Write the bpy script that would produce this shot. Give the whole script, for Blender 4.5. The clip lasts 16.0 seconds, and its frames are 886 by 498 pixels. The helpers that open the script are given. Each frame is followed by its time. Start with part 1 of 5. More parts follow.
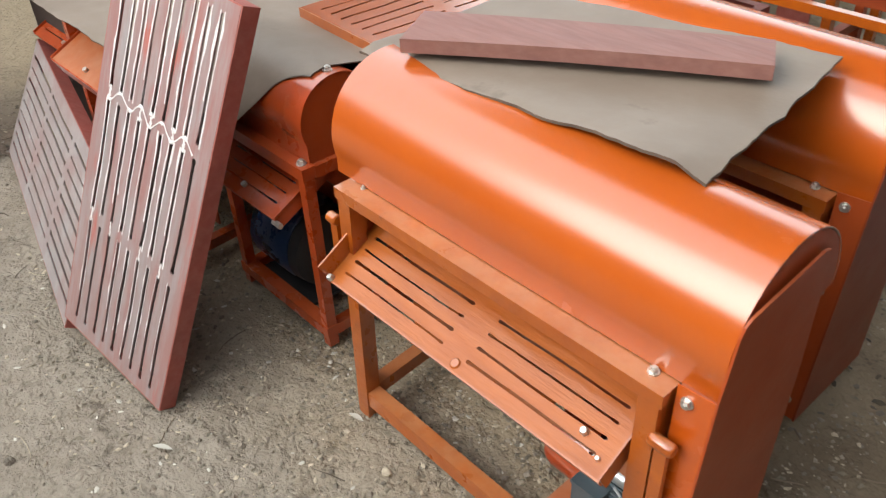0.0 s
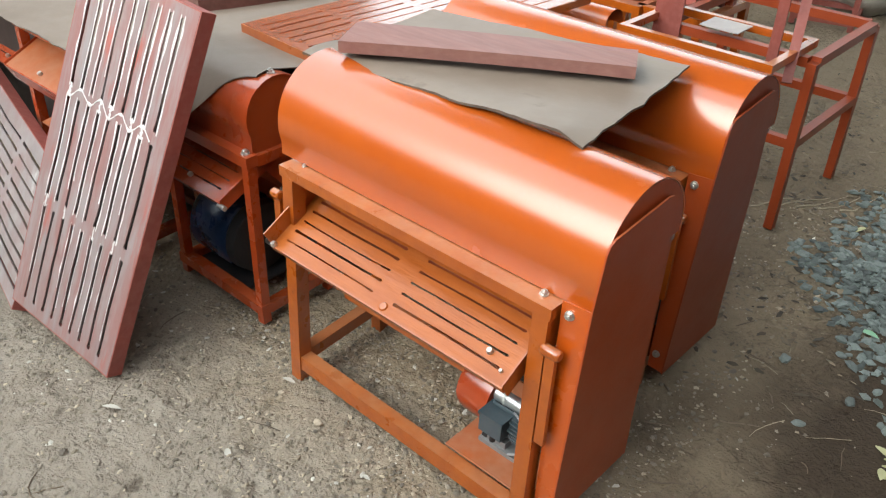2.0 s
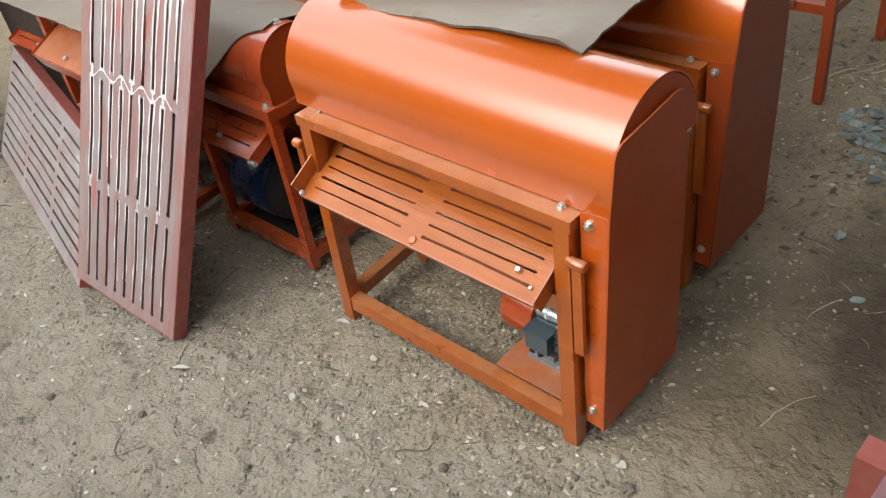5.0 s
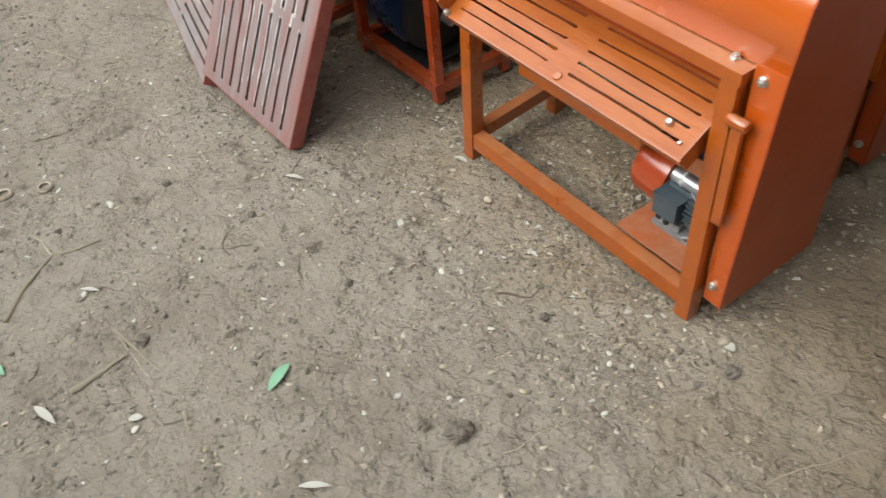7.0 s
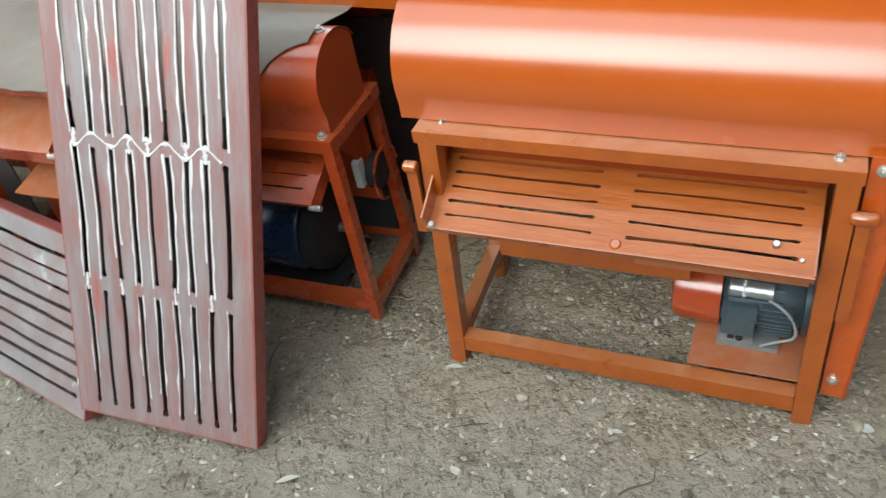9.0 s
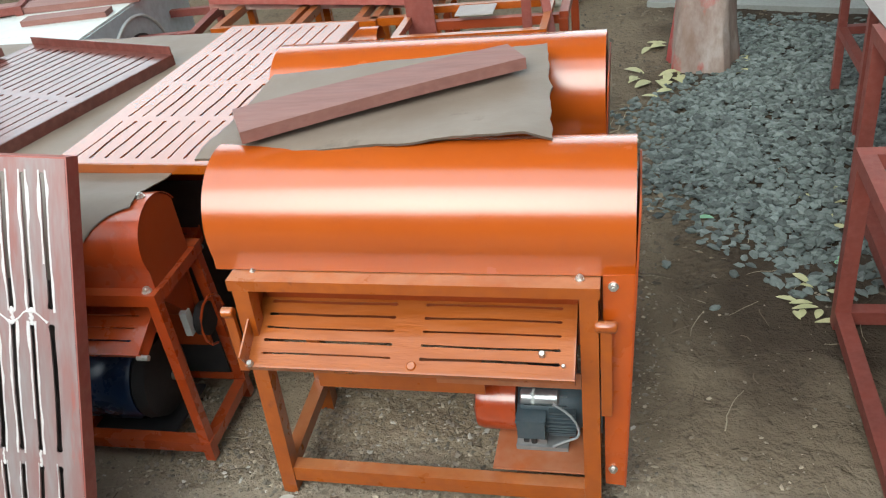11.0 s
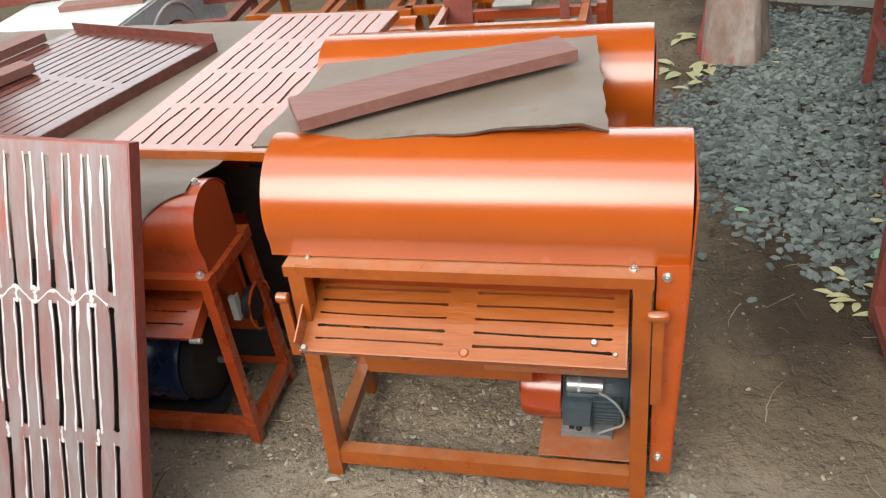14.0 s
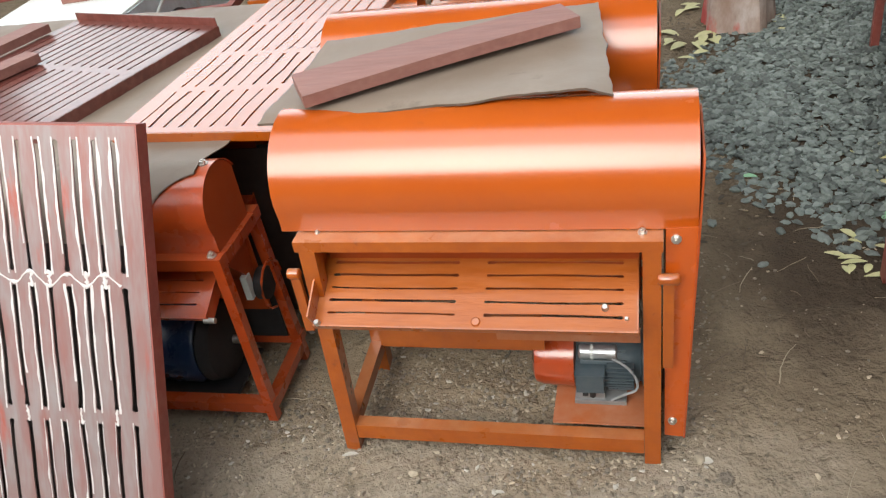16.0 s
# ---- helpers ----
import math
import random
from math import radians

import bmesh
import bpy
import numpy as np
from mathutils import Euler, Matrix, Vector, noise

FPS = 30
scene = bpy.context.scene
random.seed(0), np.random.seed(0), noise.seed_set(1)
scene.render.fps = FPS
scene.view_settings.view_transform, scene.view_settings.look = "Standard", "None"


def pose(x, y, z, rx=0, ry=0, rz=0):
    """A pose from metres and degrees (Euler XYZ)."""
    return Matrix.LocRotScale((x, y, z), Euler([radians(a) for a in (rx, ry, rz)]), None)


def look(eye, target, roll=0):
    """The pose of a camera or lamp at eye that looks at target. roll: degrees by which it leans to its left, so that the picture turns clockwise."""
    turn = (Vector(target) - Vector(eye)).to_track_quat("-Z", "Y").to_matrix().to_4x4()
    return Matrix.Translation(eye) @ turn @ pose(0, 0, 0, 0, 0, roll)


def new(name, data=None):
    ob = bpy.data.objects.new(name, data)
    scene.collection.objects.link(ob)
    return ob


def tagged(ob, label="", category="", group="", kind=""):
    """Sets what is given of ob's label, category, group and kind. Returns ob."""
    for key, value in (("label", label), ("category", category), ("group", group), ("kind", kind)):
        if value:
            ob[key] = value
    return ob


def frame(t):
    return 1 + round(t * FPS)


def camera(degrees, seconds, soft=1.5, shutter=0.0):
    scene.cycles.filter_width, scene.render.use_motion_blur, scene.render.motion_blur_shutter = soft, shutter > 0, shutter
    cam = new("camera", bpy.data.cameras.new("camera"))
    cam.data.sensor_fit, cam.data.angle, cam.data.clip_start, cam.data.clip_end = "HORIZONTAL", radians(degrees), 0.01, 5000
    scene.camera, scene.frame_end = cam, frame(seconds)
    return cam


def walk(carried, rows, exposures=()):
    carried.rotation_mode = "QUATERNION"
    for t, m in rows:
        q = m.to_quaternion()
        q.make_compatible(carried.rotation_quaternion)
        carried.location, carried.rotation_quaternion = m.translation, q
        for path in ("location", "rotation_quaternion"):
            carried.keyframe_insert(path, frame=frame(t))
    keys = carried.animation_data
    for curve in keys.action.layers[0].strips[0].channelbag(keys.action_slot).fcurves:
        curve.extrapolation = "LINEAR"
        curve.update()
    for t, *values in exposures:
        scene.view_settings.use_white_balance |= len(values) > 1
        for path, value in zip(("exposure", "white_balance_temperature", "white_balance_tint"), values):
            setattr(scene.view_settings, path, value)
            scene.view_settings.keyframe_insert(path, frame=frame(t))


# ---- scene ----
cam = camera(55.0, 16.0, soft=1.2, shutter=0.25)
PATH = [
    (0, (1.337, -0.845, 1.671), (0.119, 0.206, 0.482), -2.9),
    (0.5, (1.443, -1.002, 1.675), (0.335, 0.148, 0.472), -0.7),
    (1, (1.508, -1.158, 1.65), (0.509, 0.038, 0.395), 0.8),
    (1.5, (1.53, -1.199, 1.686), (0.499, 0.029, 0.49), 2.2),
    (2, (1.59, -1.161, 1.698), (0.48, 0.103, 0.615), 1.9),
    (2.5, (1.622, -1.137, 1.698), (0.478, 0.068, 0.585), -0.4),
    (3, (1.63, -1.111, 1.687), (0.499, 0.014, 0.482), -3.3),
    (3.5, (1.647, -1.103, 1.715), (0.512, 0.005, 0.497), -7.0),
    (5.8, (1.701, -1.026, 1.688), (0.528, -0.015, 0.422), -11.2),
    (6, (1.706, -1.011, 1.664), (0.546, -0.064, 0.338), -10.3),
    (6.5, (1.712, -1.052, 1.575), (0.552, -0.224, 0.171), -6.5),
    (7, (1.614, -1.164, 1.59), (0.424, -0.394, 0.179), -6.0),
    (7.5, (1.431, -1.348, 1.564), (0.197, -0.592, 0.183), -8.6),
    (8, (1.145, -1.276, 1.622), (-0.1, -0.481, 0.274), -15.1),
    (8.5, (0.891, -1.258, 1.611), (-0.131, -0.16, 0.287), -14.7),
    (9, (0.735, -1.314, 1.638), (0.009, 0.033, 0.35), -11.6),
    (9.5, (0.928, -1.365, 1.677), (0.285, 0.046, 0.414), -11.5),
    (10, (1.026, -1.401, 1.749), (0.484, 0.135, 0.588), -10.6),
    (10.2, (1.011, -1.424, 1.751), (0.521, 0.17, 0.647), -10.0),
    (12.5, (0.884, -1.498, 1.76), (0.459, 0.165, 0.732), -7.2),
    (13, (0.861, -1.528, 1.816), (0.461, 0.173, 0.842), -6.2),
    (13.5, (0.838, -1.53, 1.804), (0.403, 0.142, 0.795), -6.6),
    (14, (0.85, -1.511, 1.781), (0.378, 0.1, 0.692), -8.1),
    (14.5, (0.851, -1.517, 1.779), (0.38, 0.086, 0.68), -8.3),
    (15, (0.856, -1.511, 1.769), (0.388, 0.098, 0.677), -8.4),
    (15.5, (0.861, -1.531, 1.765), (0.371, 0.081, 0.687), -10.0),
    (16, (0.857, -1.536, 1.755), (0.36, 0.05, 0.643), -10.6),
]
EXPOSE = [(0, 1.00, 6500, 4), (1, 1.10, 6400, 3), (2, 1.08, 6280, 1), (3.5, 1.06, 6230, 0), (6.5, 1.00, 6480, 2), (7.5, 1.06, 6180, 0), (8, 0.99, 5980, -1), (9, 0.84, 5880, -5), (10, 0.86, 6030, -3), (13, 0.93, 6400, 3), (14, 0.93, 6600, 5), (16, 0.93, 6600, 5)]
walk(cam, [(t, look(eye, target, roll)) for t, eye, target, roll in PATH], [(t, stops + 0.05, k, tint) for t, stops, k, tint in EXPOSE])

# ---- light ----
world = bpy.data.worlds.new("overcast_sky")
scene.world = world
world.use_nodes = True
wn, wl = world.node_tree.nodes, world.node_tree.links
sky = wn.new("ShaderNodeTexSky")
sky.sky_type, sky.sun_disc = "NISHITA", False
sky.sun_elevation, sky.sun_rotation = radians(37), radians(195)
sky.air_density, sky.dust_density, sky.ozone_density = 1.0, 4.0, 1.5
# a thin even layer of cloud lies over the sky
cloud = wn.new("ShaderNodeMix")
cloud.data_type = "RGBA"
cloud.inputs["Factor"].default_value, cloud.inputs["B"].default_value = 0.70, (11.3, 11.6, 12.2, 1)
wl.new(sky.outputs[0], cloud.inputs["A"])
wl.new(cloud.outputs["Result"], wn["Background"].inputs[0])
wn["Background"].inputs[1].default_value = 0.15
sun = new("sun", bpy.data.lights.new("sun", "SUN"))
sun.data.energy, sun.data.angle, sun.data.color = 0.95, radians(44), (0.965, 0.985, 1.0)
sun.matrix_world = look((0, 0, 0), (0.20, 0.72, -0.58))


# ---- materials ----
def material(name, colour, rough=0.5, metal=0.0, second=None, scale=8.0, mix=0.5, stretch=(1, 1, 1), bump=0.0,
             bump_scale=60.0, fine=None, fine_scale=90.0, fine_mix=0.3, coat=0.0, each=0.0, wear=None, wear_at=0.62, wear_scale=5.0, dust=0.0, settled=0.0):
    """A surface with colour varied at two scales, a fine relief, and patches of wear."""
    m = bpy.data.materials.new(name)
    m.use_nodes = True
    n, l = m.node_tree.nodes, m.node_tree.links
    b = n["Principled BSDF"]
    b.inputs["Roughness"].default_value, b.inputs["Metallic"].default_value = rough, metal
    b.inputs["Coat Weight"].default_value, b.inputs["Coat Roughness"].default_value = coat, 0.20
    b.inputs["Coat IOR"].default_value = 1.66
    b.inputs["Sheen Weight"].default_value, b.inputs["Sheen Roughness"].default_value = dust, 0.45
    b.inputs["Sheen Tint"].default_value = (0.95, 0.88, 0.82, 1)
    b.inputs["Specular IOR Level"].default_value = 0.5 if not coat else 0.25
    co = n.new("ShaderNodeTexCoord")
    mp = n.new("ShaderNodeMapping")
    mp.inputs["Scale"].default_value = stretch
    l.new(co.outputs["Object"], mp.inputs["Vector"])
    info = n.new("ShaderNodeObjectInfo")
    off = n.new("ShaderNodeVectorMath")
    off.operation = "ADD"
    l.new(mp.outputs[0], off.inputs[0])
    l.new(info.outputs["Random"], off.inputs[1])
    vec = off.outputs[0]

    def noise_at(sc, detail=5.0):
        t = n.new("ShaderNodeTexNoise")
        t.inputs["Scale"].default_value, t.inputs["Detail"].default_value, t.inputs["Roughness"].default_value = sc, detail, 0.6
        l.new(vec, t.inputs["Vector"])
        return t.outputs["Fac"]

    def ramp(fac, lo, hi):
        r = n.new("ShaderNodeMapRange")
        r.inputs["From Min"].default_value, r.inputs["From Max"].default_value = lo, hi
        l.new(fac, r.inputs["Value"])
        return r.outputs[0]

    def mixed(fac, a, c):
        x = n.new("ShaderNodeMix")
        x.data_type = "RGBA"
        if isinstance(fac, float):
            x.inputs["Factor"].default_value = fac
        else:
            l.new(fac, x.inputs["Factor"])
        for sock, v in ((x.inputs["A"], a), (x.inputs["B"], c)):
            if isinstance(v, tuple):
                sock.default_value = (*v, 1)
            else:
                l.new(v, sock)
        return x.outputs["Result"]

    def scaled(fac, k):
        q = n.new("ShaderNodeMath")
        q.operation = "MULTIPLY"
        q.inputs[1].default_value = k
        l.new(fac, q.inputs[0])
        return q.outputs[0]

    out = colour
    if second:
        out = mixed(scaled(ramp(noise_at(scale), 0.32, 0.68), mix * 2 if mix < 0.5 else 1.0), out, second)
    if fine:
        out = mixed(scaled(ramp(noise_at(fine_scale, 3.0), 0.4, 0.7), fine_mix), out, fine)
    if wear:
        out = mixed(ramp(noise_at(wear_scale, 8.0), wear_at, wear_at + 0.08), out, wear)
    if settled:
        # dust that has settled on the upward faces
        up = n.new("ShaderNodeSeparateXYZ")
        l.new(n.new("ShaderNodeNewGeometry").outputs["Normal"], up.inputs[0])
        dusty = n.new("ShaderNodeMath")
        dusty.operation = "MULTIPLY"
        l.new(ramp(up.outputs["Z"], 0.80, 0.98), dusty.inputs[0])
        l.new(scaled(ramp(noise_at(14.0), 0.15, 0.6), settled), dusty.inputs[1])
        out = mixed(dusty.outputs[0], out, (0.50, 0.30, 0.17))
    if each:
        h = n.new("ShaderNodeHueSaturation")
        r = n.new("ShaderNodeMapRange")
        r.inputs["To Min"].default_value, r.inputs["To Max"].default_value = 1 - each, 1 + each
        geo = n.new("ShaderNodeNewGeometry")
        l.new(geo.outputs["Random Per Island"], r.inputs["Value"])
        l.new(r.outputs[0], h.inputs["Value"])
        if isinstance(out, tuple):
            h.inputs["Color"].default_value = (*out, 1)
        else:
            l.new(out, h.inputs["Color"])
        out = h.outputs[0]
    if isinstance(out, tuple):
        b.inputs["Base Color"].default_value = (*out, 1)
    else:
        l.new(out, b.inputs["Base Color"])
    if bump:
        bp = n.new("ShaderNodeBump")
        bp.inputs["Strength"].default_value, bp.inputs["Distance"].default_value = bump, 0.01
        l.new(noise_at(bump_scale, 4.0), bp.inputs["Height"])
        l.new(bp.outputs[0], b.inputs["Normal"])
    rr = n.new("ShaderNodeMapRange")
    rr.inputs["To Min"].default_value, rr.inputs["To Max"].default_value = max(0.03, rough - 0.08), min(1, rough + 0.12)
    l.new(noise_at(scale * 2.3), rr.inputs["Value"])
    l.new(rr.outputs[0], b.inputs["Roughness"])
    return m


ORANGE = material("orange_gloss_enamel", (0.47, 0.091, 0.008), 0.22, second=(0.42, 0.076, 0.007), scale=2.5,
                  fine=(0.42, 0.085, 0.014), fine_scale=12, fine_mix=0.3, bump=0.05, bump_scale=11, coat=1.0, wear=(0.36, 0.075, 0.016), wear_at=0.66, wear_scale=7)
FRAME = material("brushed_orange_enamel", (0.42, 0.093, 0.005), 0.28, second=(0.34, 0.070, 0.005), scale=5.0,
                 fine=(0.28, 0.055, 0.008), fine_scale=22, fine_mix=0.5, bump=0.12, bump_scale=30, coat=1.0, settled=0.32, wear=(0.21, 0.045, 0.010), wear_at=0.66, wear_scale=11)
TRAY = material("dull_orange_tray_enamel", (0.40, 0.100, 0.010), 0.40, second=(0.31, 0.072, 0.009), scale=6.0, stretch=(0.5, 3, 1),
                fine=(0.42, 0.125, 0.034), fine_scale=16, fine_mix=0.45, bump=0.4, bump_scale=12, coat=0.35)
DUSTYORANGE = material("dusty_orange_enamel", (0.31, 0.064, 0.011), 0.20, second=(0.35, 0.080, 0.018), scale=3.0,
                       fine=(0.36, 0.11, 0.05), fine_scale=12, fine_mix=0.35, bump=0.06, bump_scale=9, coat=0.9)
CHUTE = material("dusty_brown_orange_enamel", (0.40, 0.105, 0.030), 0.38, second=(0.34, 0.13, 0.065), scale=6.0, fine=(0.42, 0.19, 0.11), fine_scale=22, fine_mix=0.5, bump=0.06, bump_scale=40, coat=0.3)
# orange paint darkened to carry the shade of side faces and inner parts
SHADE = material("shaded_red_enamel", (0.38, 0.061, 0.010), 0.42, second=(0.33, 0.052, 0.010), scale=3.0,
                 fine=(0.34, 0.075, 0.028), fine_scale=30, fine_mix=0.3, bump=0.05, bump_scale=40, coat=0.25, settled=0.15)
# deeper shade for the rear machine, and a tall stand's own dark red
SHADEDARK = material("dark_red_shaded_enamel", (0.26, 0.042, 0.010), 0.45, second=(0.22, 0.035, 0.009), scale=3.0,
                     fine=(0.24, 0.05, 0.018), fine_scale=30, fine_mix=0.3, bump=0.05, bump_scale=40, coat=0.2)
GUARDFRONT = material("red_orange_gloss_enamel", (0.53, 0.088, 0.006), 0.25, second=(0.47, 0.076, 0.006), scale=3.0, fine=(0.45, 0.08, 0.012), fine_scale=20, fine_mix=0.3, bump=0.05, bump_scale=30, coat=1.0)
CRED = material("red_orange_enamel", (0.46, 0.062, 0.011), 0.26, second=(0.39, 0.050, 0.009), scale=4.0,
                fine=(0.30, 0.055, 0.02), fine_scale=30, fine_mix=0.35, bump=0.06, bump_scale=50, coat=1.0, settled=0.08)
DARKRED = material("dark_red_oxide_primer", (0.23, 0.050, 0.034), 0.55, second=(0.17, 0.040, 0.030), scale=7.0,
                   fine=(0.26, 0.09, 0.07), fine_scale=45, fine_mix=0.4, bump=0.1, bump_scale=70)
PRIMER = material("dusty_red_primer", (0.265, 0.196, 0.187), 0.32, second=(0.295, 0.125, 0.110), scale=4.5, stretch=(3.0, 0.5, 1),
                  fine=(0.31, 0.288, 0.284), fine_scale=11, fine_mix=0.7, bump=0.08, bump_scale=40, wear=(0.38, 0.10, 0.075), wear_at=0.62, wear_scale=4)
PRIMERGREY = material("dusty_grey_primer", (0.27, 0.232, 0.226), 0.38, second=(0.29, 0.19, 0.178), scale=4.5, fine=(0.36, 0.34, 0.335), fine_scale=13, fine_mix=0.6, bump=0.08, bump_scale=40,
                      wear=(0.52, 0.50, 0.49), wear_at=0.64, wear_scale=7)
MAUVE = material("mauve_primer", (0.17, 0.075, 0.080), 0.5, second=(0.14, 0.064, 0.075), scale=4.0, fine=(0.22, 0.13, 0.14), fine_scale=20, fine_mix=0.5, bump=0.06, bump_scale=40)
PRIMERSIDE = material("red_primer", (0.36, 0.085, 0.065), 0.5, second=(0.28, 0.075, 0.06), scale=8.0,
                      fine=(0.40, 0.16, 0.13), fine_scale=40, fine_mix=0.4, bump=0.1, bump_scale=60)
SCREENBROWN = material("brown_red_primer", (0.145, 0.038, 0.027), 0.42, second=(0.105, 0.029, 0.022), scale=7.0,
                       fine=(0.24, 0.085, 0.07), fine_scale=30, fine_mix=0.4, bump=0.06, bump_scale=30, coat=0.9)
BOARD = material("primed_plank", (0.25, 0.108, 0.084), 0.5, second=(0.20, 0.086, 0.07), scale=5.0, stretch=(0.6, 4, 4),
                 fine=(0.34, 0.18, 0.15), fine_scale=18, fine_mix=0.3, bump=0.08, bump_scale=60)
CHANNEL = material("dusty_pink_primer", (0.40, 0.155, 0.115), 0.5, second=(0.34, 0.19, 0.16), scale=4.0, fine=(0.42, 0.28, 0.24), fine_scale=20, fine_mix=0.5, bump=0.08, bump_scale=40)
FILLER = material("white_filler", (0.68, 0.65, 0.63), 0.45, second=(0.62, 0.55, 0.53), scale=30.0)
SHEET = material("weathered_sheet", (0.250, 0.196, 0.155), 0.48, second=(0.175, 0.130, 0.097), scale=3.0,
                 fine=(0.22, 0.165, 0.125), fine_scale=24, fine_mix=0.4, bump=0.1, bump_scale=25, wear=(0.16, 0.12, 0.09), wear_at=0.63, wear_scale=7)
EDGE = material("dark_cut_edge", (0.07, 0.048, 0.034), 0.8, second=(0.12, 0.08, 0.055), scale=30.0)
SHEETPALE = material("dusty_steel_sheet", (0.42, 0.375, 0.345), 0.6, second=(0.34, 0.30, 0.29), scale=3.0,
                     fine=(0.30, 0.25, 0.24), fine_scale=14, fine_mix=0.5, bump=0.06, bump_scale=20)
STEEL = material("zinc_bolt", (0.72, 0.70, 0.66), 0.35, 0.85, second=(0.5, 0.48, 0.44), scale=80.0)
ALU = material("aluminium", (0.62, 0.63, 0.64), 0.38, 0.9, second=(0.55, 0.56, 0.57), scale=30.0)
MOTOR = material("dark_grey_motor_enamel", (0.052, 0.075, 0.090), 0.32, second=(0.065, 0.088, 0.10), scale=20.0, fine=(0.12, 0.12, 0.12), fine_scale=60, fine_mix=0.25)
BLUE = material("blue_enamel", (0.012, 0.034, 0.092), 0.26, second=(0.008, 0.022, 0.06), scale=6.0, fine=(0.03, 0.06, 0.11), fine_scale=40, fine_mix=0.3)
BLACK = material("black_rubber", (0.016, 0.016, 0.017), 0.6, second=(0.024, 0.022, 0.022), scale=20.0)
CASTALU = material("cast_aluminium", (0.33, 0.33, 0.33), 0.55, 0.5, second=(0.26, 0.26, 0.26), scale=30.0)
# black for added sheets that stand in for deep shade
SHADEBLACK = material("sooty_sheet", (0.030, 0.024, 0.021), 0.7, second=(0.05, 0.03, 0.024), scale=6.0, fine=(0.06, 0.045, 0.04), fine_scale=30, fine_mix=0.4)
CABLE = material("grey_cable", (0.30, 0.31, 0.32), 0.45)
WHITE = material("white_enamel", (0.66, 0.68, 0.65), 0.4, second=(0.60, 0.62, 0.59), scale=6.0, fine=(0.45, 0.42, 0.38), fine_scale=30, fine_mix=0.25,
                 wear=(0.35, 0.30, 0.26), wear_at=0.70)
GREYSIDE = material("grey_blue_enamel", (0.58, 0.64, 0.66), 0.4, second=(0.50, 0.56, 0.58), scale=6.0, fine=(0.2, 0.2, 0.2), fine_scale=26, fine_mix=0.25)
LIMEWASH = material("limewashed_wall", (0.80, 0.84, 0.81), 0.8, second=(0.72, 0.76, 0.73), scale=3.0, fine=(0.40, 0.42, 0.40), fine_scale=14, fine_mix=0.35, bump=0.3, bump_scale=20)
CONCRETE = material("concrete_slab", (0.34, 0.345, 0.32), 0.85, second=(0.28, 0.285, 0.265), scale=4.0, fine=(0.22, 0.22, 0.2), fine_scale=60, fine_mix=0.4, bump=0.2, bump_scale=80)
ROCK = material("grey_rock", (0.46, 0.43, 0.36), 0.85, second=(0.30, 0.28, 0.24), scale=7.0, fine=(0.45, 0.43, 0.38), fine_scale=40, fine_mix=0.4, bump=0.5, bump_scale=30)
GRAVEL = material("blue_grey_gravel", (0.145, 0.165, 0.152), 0.75, second=(0.098, 0.115, 0.106), scale=40.0, each=0.5, fine=(0.18, 0.20, 0.19), fine_scale=200, fine_mix=0.4)
CHIP = material("pale_stone_chips", (0.36, 0.295, 0.215), 0.88, each=0.6, second=(0.21, 0.172, 0.125), scale=60.0)
CLOD = material("soil_crumbs", (0.262, 0.218, 0.170), 0.95, each=0.35, second=(0.18, 0.147, 0.113), scale=60.0)
DARKCLOD = material("dark_soil_lump", (0.180, 0.147, 0.114), 0.95, second=(0.115, 0.092, 0.070), scale=30.0, fine=(0.19, 0.155, 0.12), fine_scale=120, fine_mix=0.4, bump=0.6, bump_scale=90)
WHITECHIP = material("white_chips", (0.50, 0.46, 0.39), 0.75, each=0.25)
LITTER = material("dry_leaf_litter", (0.16, 0.118, 0.074), 0.8, each=0.75, second=(0.09, 0.075, 0.052), scale=40)
STRAW = material("dry_straw", (0.36, 0.30, 0.21), 0.8, each=0.35)
TWIG = material("dry_twigs", (0.13, 0.095, 0.065), 0.9, each=0.4)
LEAFY = material("yellow_leaf", (0.54, 0.51, 0.28), 0.6, each=0.25, second=(0.44, 0.43, 0.22), scale=40)
LEAFG = material("green_leaf", (0.22, 0.42, 0.25), 0.5, each=0.2)
TRUNK = material("painted_tree_bark", (0.24, 0.15, 0.115), 0.9, second=(0.42, 0.36, 0.33), scale=6.5, stretch=(1, 1, 0.5), fine=(0.22, 0.15, 0.115), fine_scale=24, fine_mix=0.7,
                 bump=0.6, bump_scale=24, wear=(0.42, 0.065, 0.055), wear_at=0.47, wear_scale=3.6)
BAREWOOD = material("bare_grey_wood", (0.44, 0.45, 0.45), 0.85, second=(0.33, 0.33, 0.33), scale=5.0, stretch=(1, 1, 0.4), fine=(0.22, 0.19, 0.17), fine_scale=20, fine_mix=0.4, bump=0.4, bump_scale=30)
BARK = material("rough_bark", (0.16, 0.12, 0.09), 0.9, second=(0.11, 0.085, 0.065), scale=8.0, bump=0.5, bump_scale=30)
# surface of the unseen walls, dark so that they bounce little light
PLANKWALL = material("unseen_dark_boards", (0.060, 0.045, 0.035), 0.9, second=(0.040, 0.032, 0.026), scale=3.0, fine=(0.09, 0.07, 0.055), fine_scale=12, fine_mix=0.4, bump=0.4, bump_scale=14)
FARWALL = material("rubble_wall", (0.30, 0.28, 0.26), 0.9, second=(0.22, 0.20, 0.19), scale=3.0, fine=(0.14, 0.13, 0.12), fine_scale=12, fine_mix=0.5, bump=0.5, bump_scale=10)
FOLIAGE = material("foliage", (0.055, 0.085, 0.032), 0.7, each=0.4)


